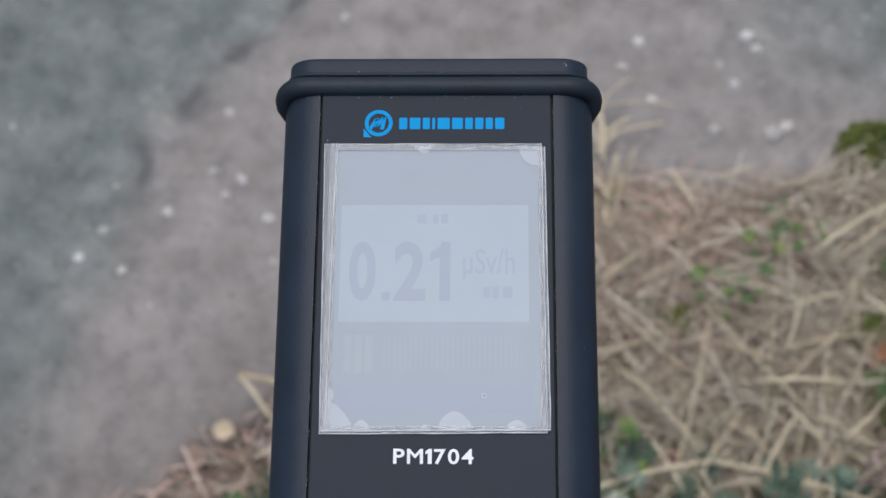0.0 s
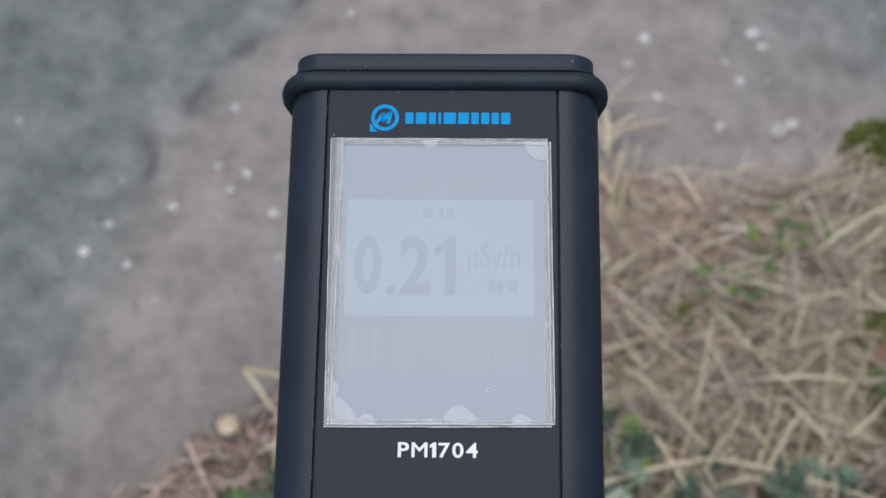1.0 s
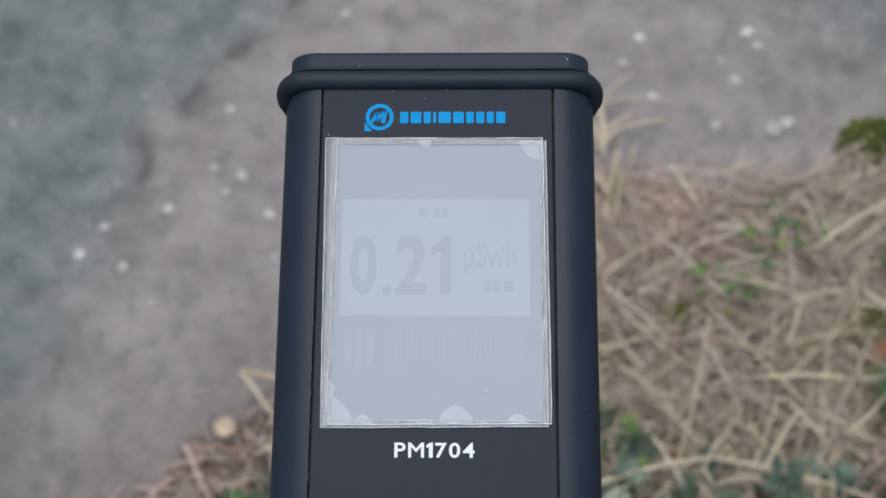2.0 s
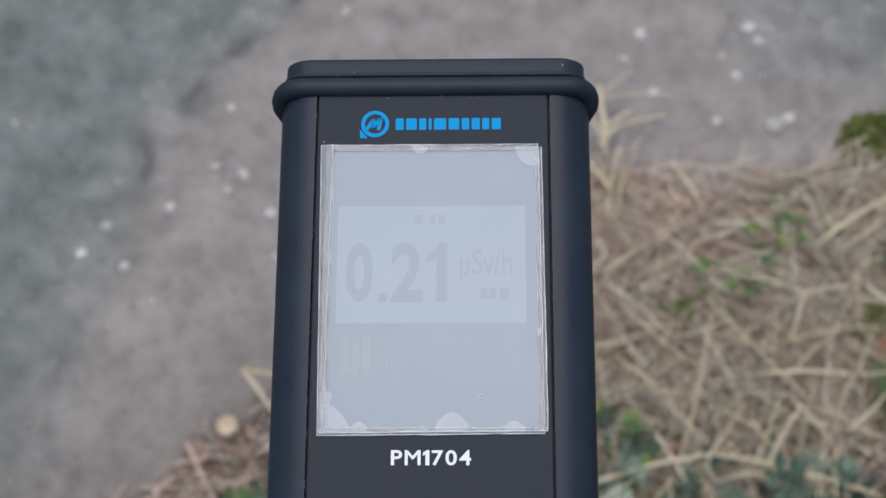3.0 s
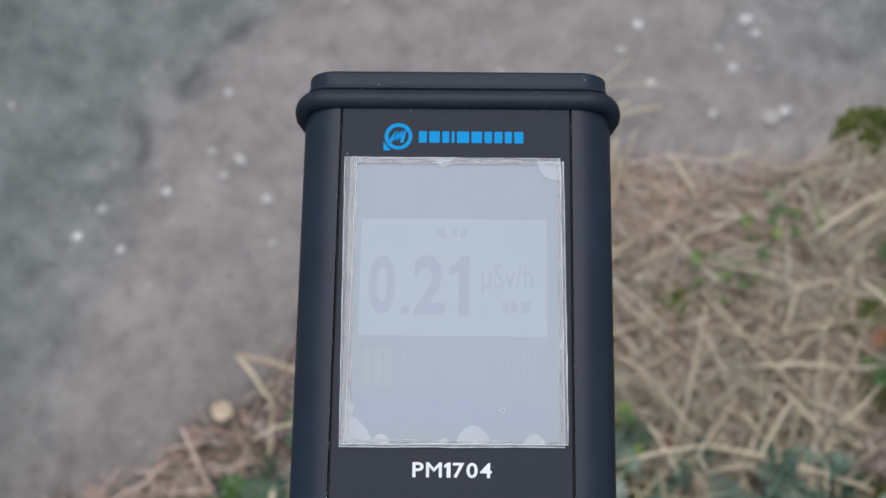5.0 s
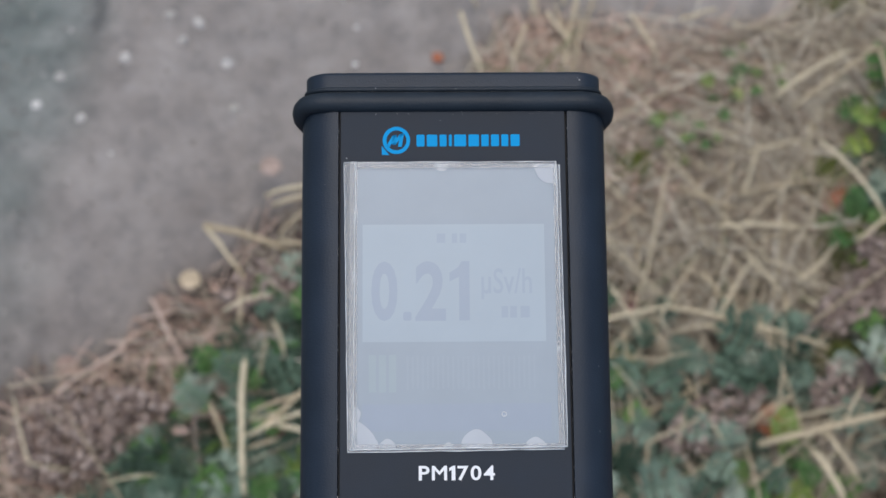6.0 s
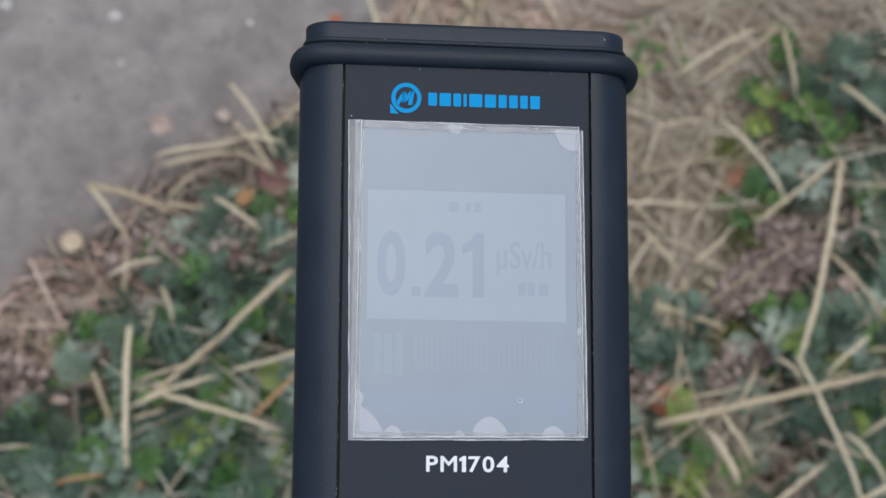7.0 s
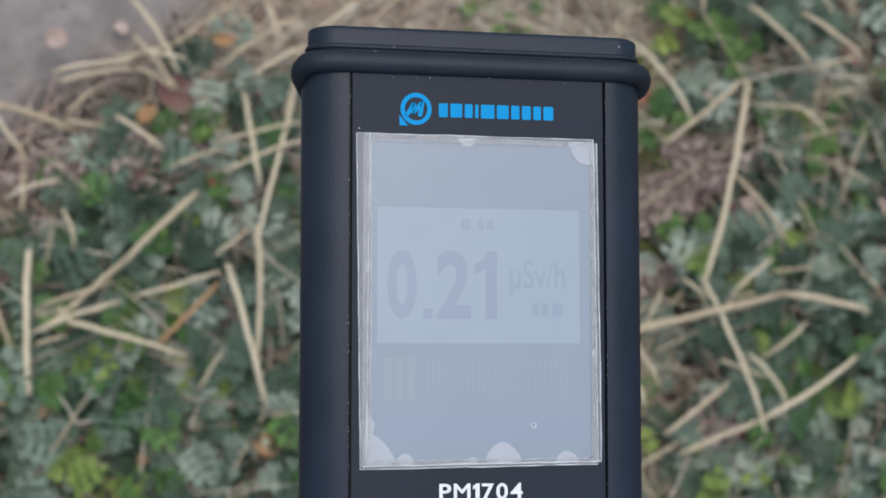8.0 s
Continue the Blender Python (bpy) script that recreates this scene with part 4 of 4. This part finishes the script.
def oval_leaf(name, x, y, length, width, material, label, category, up, tilt, seed, group=""):
    """A curled dead leaf with a midrib and a slightly wavy rim."""
    rnd = random.Random(seed)
    n = 18
    bm = bmesh.new()
    rings = []
    for k in (0.0, 0.35, 0.7, 1.0):
        row = []
        for i in range(n):
            a = 2 * math.pi * i / n
            px, py = k * width / 2 * math.cos(a), k * length / 2 * math.sin(a)
            px *= 1 - 0.25 * max(0, math.sin(a)) ** 3
            wav = 0.04 * length * math.sin(3 * a + seed) * k * k
            row.append((px, py, 0.25 * length * (k * math.cos(a)) ** 2 * 0.6 + wav))
        rings.append(row)
    layers = []
    for dz in (0.0, -0.0004):
        c = bm.verts.new((0, 0, dz))
        vs = [[bm.verts.new((p[0], p[1], p[2] + dz)) for p in row] for row in rings[1:]]
        for i in range(n):
            bm.faces.new((c, vs[0][i], vs[0][(i + 1) % n]))
            for a, b in zip(vs, vs[1:]):
                bm.faces.new((a[i], b[i], b[(i + 1) % n], a[(i + 1) % n]))
        layers.append(vs[-1])
    for i in range(n):
        bm.faces.new((layers[0][i], layers[1][i], layers[1][(i + 1) % n], layers[0][(i + 1) % n]))
    bmesh.ops.recalc_face_normals(bm, faces=bm.faces)
    ob = shade(part(name, bm, material))
    ob.matrix_world = lay(x, y, up, tilt * rnd.uniform(-1, 1), tilt * rnd.uniform(-1, 1), rnd.uniform(0, 360))
    stalk = sweep([(0, -length * 0.46, 0.0), (0.0005, -length * 0.62, 0.0006), (0, -length * 0.8, 0.0016)], 0.0004, 5)
    part("leaf_stalk", stalk, STEM, ob)
    tagged(ob, label, category, group)


oval_leaf("dead_leaf", -0.133, 0.149, 0.014, 0.012, YELLOW, "round pale yellow dead leaf on brown litter", "dead leaf", 0.006, 14, 1)
oval_leaf("dead_leaf", -0.150, 0.134, 0.015, 0.012, PINK, "pale pinkish dead leaf at the litter's edge", "dead leaf", 0.005, 18, 2)
oval_leaf("dead_leaf", -0.135, 0.088, 0.024, 0.018, PINK, "broad pale pinkish dead leaf on brown litter", "dead leaf", 0.007, 14, 3)
oval_leaf("dead_leaf", -0.106, 0.108, 0.014, 0.012, PINK, "pale pinkish dead leaf beside green leaves", "dead leaf", 0.006, 14, 13)
oval_leaf("dead_leaf", -0.094, 0.102, 0.013, 0.011, YELLOW, "small pale yellow dead leaf among plants", "dead leaf", 0.008, 14, 14)
oval_leaf("dead_leaf", 0.220, 0.050, 0.021, 0.019, ORANGE, "round orange-red dead leaf lying on green plants", "dead leaf", 0.026, 10, 4)
oval_leaf("dead_leaf", 0.217, 0.264, 0.012, 0.010, ORANGE, "small orange dead leaf in the straw", "dead leaf", 0.022, 14, 5)
oval_leaf("dead_leaf", 0.128, 0.266, 0.013, 0.011, RED, "small dull red leaf in the straw", "dead leaf", 0.016, 14, 6)
oval_leaf("dead_leaf", 0.147, 0.250, 0.014, 0.011, RED, "small dull red leaf in the straw", "dead leaf", 0.016, 14, 7)
oval_leaf("dead_leaf", 0.262, 0.238, 0.018, 0.014, YELLOW, "pale yellow dead leaf on matted hay", "dead leaf", 0.024, 14, 8)
oval_leaf("dead_leaf", 0.025, 0.300, 0.008, 0.007, ORANGE, "tiny orange leaf on bare ground", "dead leaf", 0.003, 8, 9)
oval_leaf("dead_leaf", -0.014, 0.187, 0.026, 0.020, RED, "dull red leaf among grey-green plants", "dead leaf", 0.026, 14, 10)
oval_leaf("dead_leaf", 0.140, 0.128, 0.014, 0.011, RED, "dull red leaf among straw and plants", "dead leaf", 0.020, 14, 11)
oval_leaf("dead_leaf", -0.205, 0.095, 0.017, 0.012, PINK, "pale brown dead leaf on dark soil", "dead leaf", 0.006, 14, 12)
oval_leaf("dead_leaf", -0.001, 0.190, 0.022, 0.018, RED, "dull red leaf beside grey-green leaves", "dead leaf", 0.024, 16, 21)
oval_leaf("dead_leaf", -0.029, 0.084, 0.022, 0.012, ORANGE, "orange-brown dead leaf on green plants", "dead leaf", 0.024, 16, 29)
oval_leaf("dead_leaf", 0.047, 0.074, 0.034, 0.014, PINK, "long pale brown dead leaf among plants", "dead leaf", 0.024, 16, 29)
oval_leaf("dead_leaf", -0.010, 0.018, 0.02, 0.014, RED, "dull red leaf on dark soil", "dead leaf", 0.024, 16, 22)
oval_leaf("dead_leaf", 0.272, 0.195, 0.026, 0.014, ORANGE, "orange-brown dead leaf beside moss", "dead leaf", 0.024, 16, 47)
oval_leaf("dead_leaf", 0.367, 0.057, 0.014, 0.012, ORANGE, "small orange dead leaf under a straw stalk", "dead leaf", 0.024, 16, 24)
oval_leaf("dead_leaf", 0.309, 0.265, 0.03, 0.012, RED, "long reddish-brown dead leaf among plants", "dead leaf", 0.024, 16, 39)
oval_leaf("dead_leaf", -0.082, 0.216, 0.014, 0.012, PINK, "pale pinkish dead leaf at the edge of the plants", "dead leaf", 0.024, 16, 35)
oval_leaf("dead_leaf", -0.045, 0.232, 0.01, 0.008, PINK, "small pale leaf on bare ground", "dead leaf", 0.004, 16, 46)


def caught_leaves():
    rnd = random.Random(77)
    kinds = [(PINK, "small pale brown dead leaf caught between green plants"), (RED, "small dull red leaf caught between green plants"), (TWIG, "small orange-brown dead leaf caught between green plants"), (PINK, "curled pale brown dead leaf on the straw and plants")]
    made = 0
    while made < 46:
        x, y = rnd.uniform(-0.15, 0.46), rnd.uniform(-0.05, 0.27)
        if rnd.random() > plant_density(x, y):
            continue
        material, label = kinds[made % 4]
        size = rnd.uniform(0.009, 0.018)
        oval_leaf("dead_leaf", x, y, size, size * rnd.uniform(0.4, 0.8), material, label, "dead leaf", rnd.uniform(0.024, 0.040), 35, 200 + made, "dead leaves among plants")
        made += 1


caught_leaves()

bud = bmesh.new()
bmesh.ops.create_icosphere(bud, subdivisions=2, radius=0.0032)
for v in bud.verts:
    v.co.z *= 1.25
    v.co *= 1 + 0.08 * noise.noise(v.co * 900)
bud = shade(part("crimson_bud", bud, BERRY))
bud.matrix_world = lay(0.005, 0.131, 0.034, 40, 10, 0)
part("bud_stalk", sweep([(0, 0, -0.003), (0.001, 0, -0.016), (0.0, 0.001, -0.034)], 0.0006, 5), STEM, bud)
tagged(bud, "small crimson flower bud among the leaves", "flower bud")


def moss(x, y, r, seed, label):
    """A cushion of small upright tufts."""
    rnd = random.Random(seed)
    chunks = []
    for _ in range(320):
        a, d = rnd.uniform(0, 6.283), r * math.sqrt(rnd.random())
        px, py = d * math.cos(a), d * math.sin(a) * 0.8
        h = (0.8 * r * (1 - (d / r) ** 2) + 0.006) * rnd.uniform(0.75, 1.15)
        lean = (rnd.uniform(-0.003, 0.003), rnd.uniform(-0.003, 0.003))
        chunks.append(sweep([(px, py, -0.010), (px + lean[0] * 0.5, py + lean[1] * 0.5, h * 0.6), (px + lean[0], py + lean[1], h)], 0.0013, 5, False, (0.8, 1.3, 0.4)))
    ob = part("moss_cushion", merged(chunks), MOSS)
    ob.matrix_world = lay(x, y, 0.005 if r < 0.0135 else 0.010)
    tagged(ob, label, "moss")


moss(0.292, 0.344, 0.026, 1, "green moss cushion at the edge of the bare ground")
moss(0.122, 0.262, 0.012, 2, "small yellow-green moss cushion under straw")
moss(0.150, 0.222, 0.014, 3, "yellow-green moss cushion among straw")
moss(0.178, 0.228, 0.011, 5, "small yellow-green moss cushion beside fresh leaves")
moss(0.098, 0.160, 0.013, 6, "dark green moss cushion under straw stalks")
moss(0.125, 0.085, 0.020, 4, "yellow-green moss cushion among plants")
moss(0.275, 0.166, 0.02, 11, "bright yellow-green moss cushion beside brown seed heads")
moss(0.294, 0.175, 0.014, 22, "yellow-green moss cushion beside a dead leaf")
moss(0.270, 0.207, 0.022, 17, "dull green moss cushion among grey-green plants")
moss(0.268, 0.089, 0.016, 19, "yellow-green moss cushion in brown litter")
moss(0.001, 0.105, 0.014, 21, "pale yellow-green moss cushion among leaves")


def seed_head(x, y, ang, length, seed):
    """A dry flower spike: a thin stem set with many small husks."""
    rnd = random.Random(seed)
    chunks = [sweep([(t * length, 0.003 * math.sin(3 * t), 0.0) for t in (0, 0.3, 0.6, 1)], 0.0009, 5)]
    for i in range(190):
        t = rnd.uniform(0.05, 1.0)
        w = 0.013 * math.sin(math.pi * min(1, t)) + 0.003
        p = Vector((t * length + rnd.uniform(-0.003, 0.003), rnd.uniform(-w, w), rnd.uniform(-0.004, 0.007)))
        q = p + Vector((rnd.uniform(-0.003, 0.004), rnd.uniform(-0.003, 0.003), rnd.uniform(0, 0.003)))
        chunks.append(sweep([p, (p + q) / 2, q], rnd.uniform(0.0009, 0.0024), 5, False, (0.6, 1.2, 0.4)))
    ob = part("dry_seed_head", merged(chunks), SEED)
    ob.matrix_world = lay(x, y, 0.034, 0, 0, ang)
    tagged(ob, "brown dry seed head lying over the plants", "seed head", "dry seed heads")


for i, (x, y, a, l) in enumerate([(0.150, 0.030, 30, 0.07), (-0.235, 0.045, 20, 0.08), (0.242, 0.101, 28, 0.110), (0.251, 0.113, 21, 0.077), (-0.113, 0.130, 17, 0.070), (-0.058, 0.133, 16, 0.075), (0.280, 0.161, -35, 0.051), (0.285, -0.018, 15, 0.038), (-0.201, 0.053, 11, 0.061), (-0.233, 0.030, 10, 0.067), (0.245, 0.060, 29, 0.046)]):
    seed_head(x, y, a, l, 60 + i)

straw_litter("green_grass", 260, (0.35, 0.7), (0.02, 0.055), 33, GRASS, "short green grass blades between the straw", "grass", (0.004, 0.03), lambda x, y: soil_at(x, y) * (0.6 if x > 0.03 else 0.35))
straw_litter("brown_twigs", 1700, (0.4, 1.1), (0.015, 0.06), 34, SEED, "thin brown twigs and stems in the litter", "twigs", (0.0, 0.012), lambda x, y: soil_at(x, y) * (0.7 if x > 0.28 else 0.25 if x > 0.13 else 0.5 if x > -0.1 else 1.0))
straw_litter("reddish_dry_grass", 1900, (0.4, 1.0), (0.02, 0.07), 36, island_mat("reddish_straw", [(0.0, (0.43, 0.29, 0.225)), (0.6, (0.60, 0.44, 0.355)), (1.0, (0.72, 0.58, 0.50))], 0.7, 500),
             "reddish pale dry grass along the edge of the bare ground", "dry grass", (0.004, 0.022), lambda x, y: soil_at(x, y) * (smooth(-0.02, 0.03, x) * smooth(0.27, 0.19, x) * smooth(0.19, 0.28, y) + 0.22 * smooth(-0.09, -0.13, x)))
straw_litter("thin_dry_stems", 330, (0.3, 0.7), (0.025, 0.09), 37, STRAW, "thin pale dry stems lying over the green plants", "dry stems", (0.026, 0.052),
             lambda x, y: plant_density(x, y) * (1.0 if x > 0.2 else 0.7))
straw_litter("brown_dry_stems", 330, (0.5, 1.2), (0.012, 0.045), 38, SEED, "short brown dry stems and husks caught between leaves", "dry stems", (0.016, 0.040),
             lambda x, y: plant_density(x, y))
straw_litter("loose_straw_tangle", 310, (0.5, 1.0), (0.035, 0.10), 39, STRAW, "thicker loose straws lying across the tangle", "straw", (0.018, 0.036), lambda x, y: straw_density(x, y) * (1.0 if x > 0.05 else 0.5))
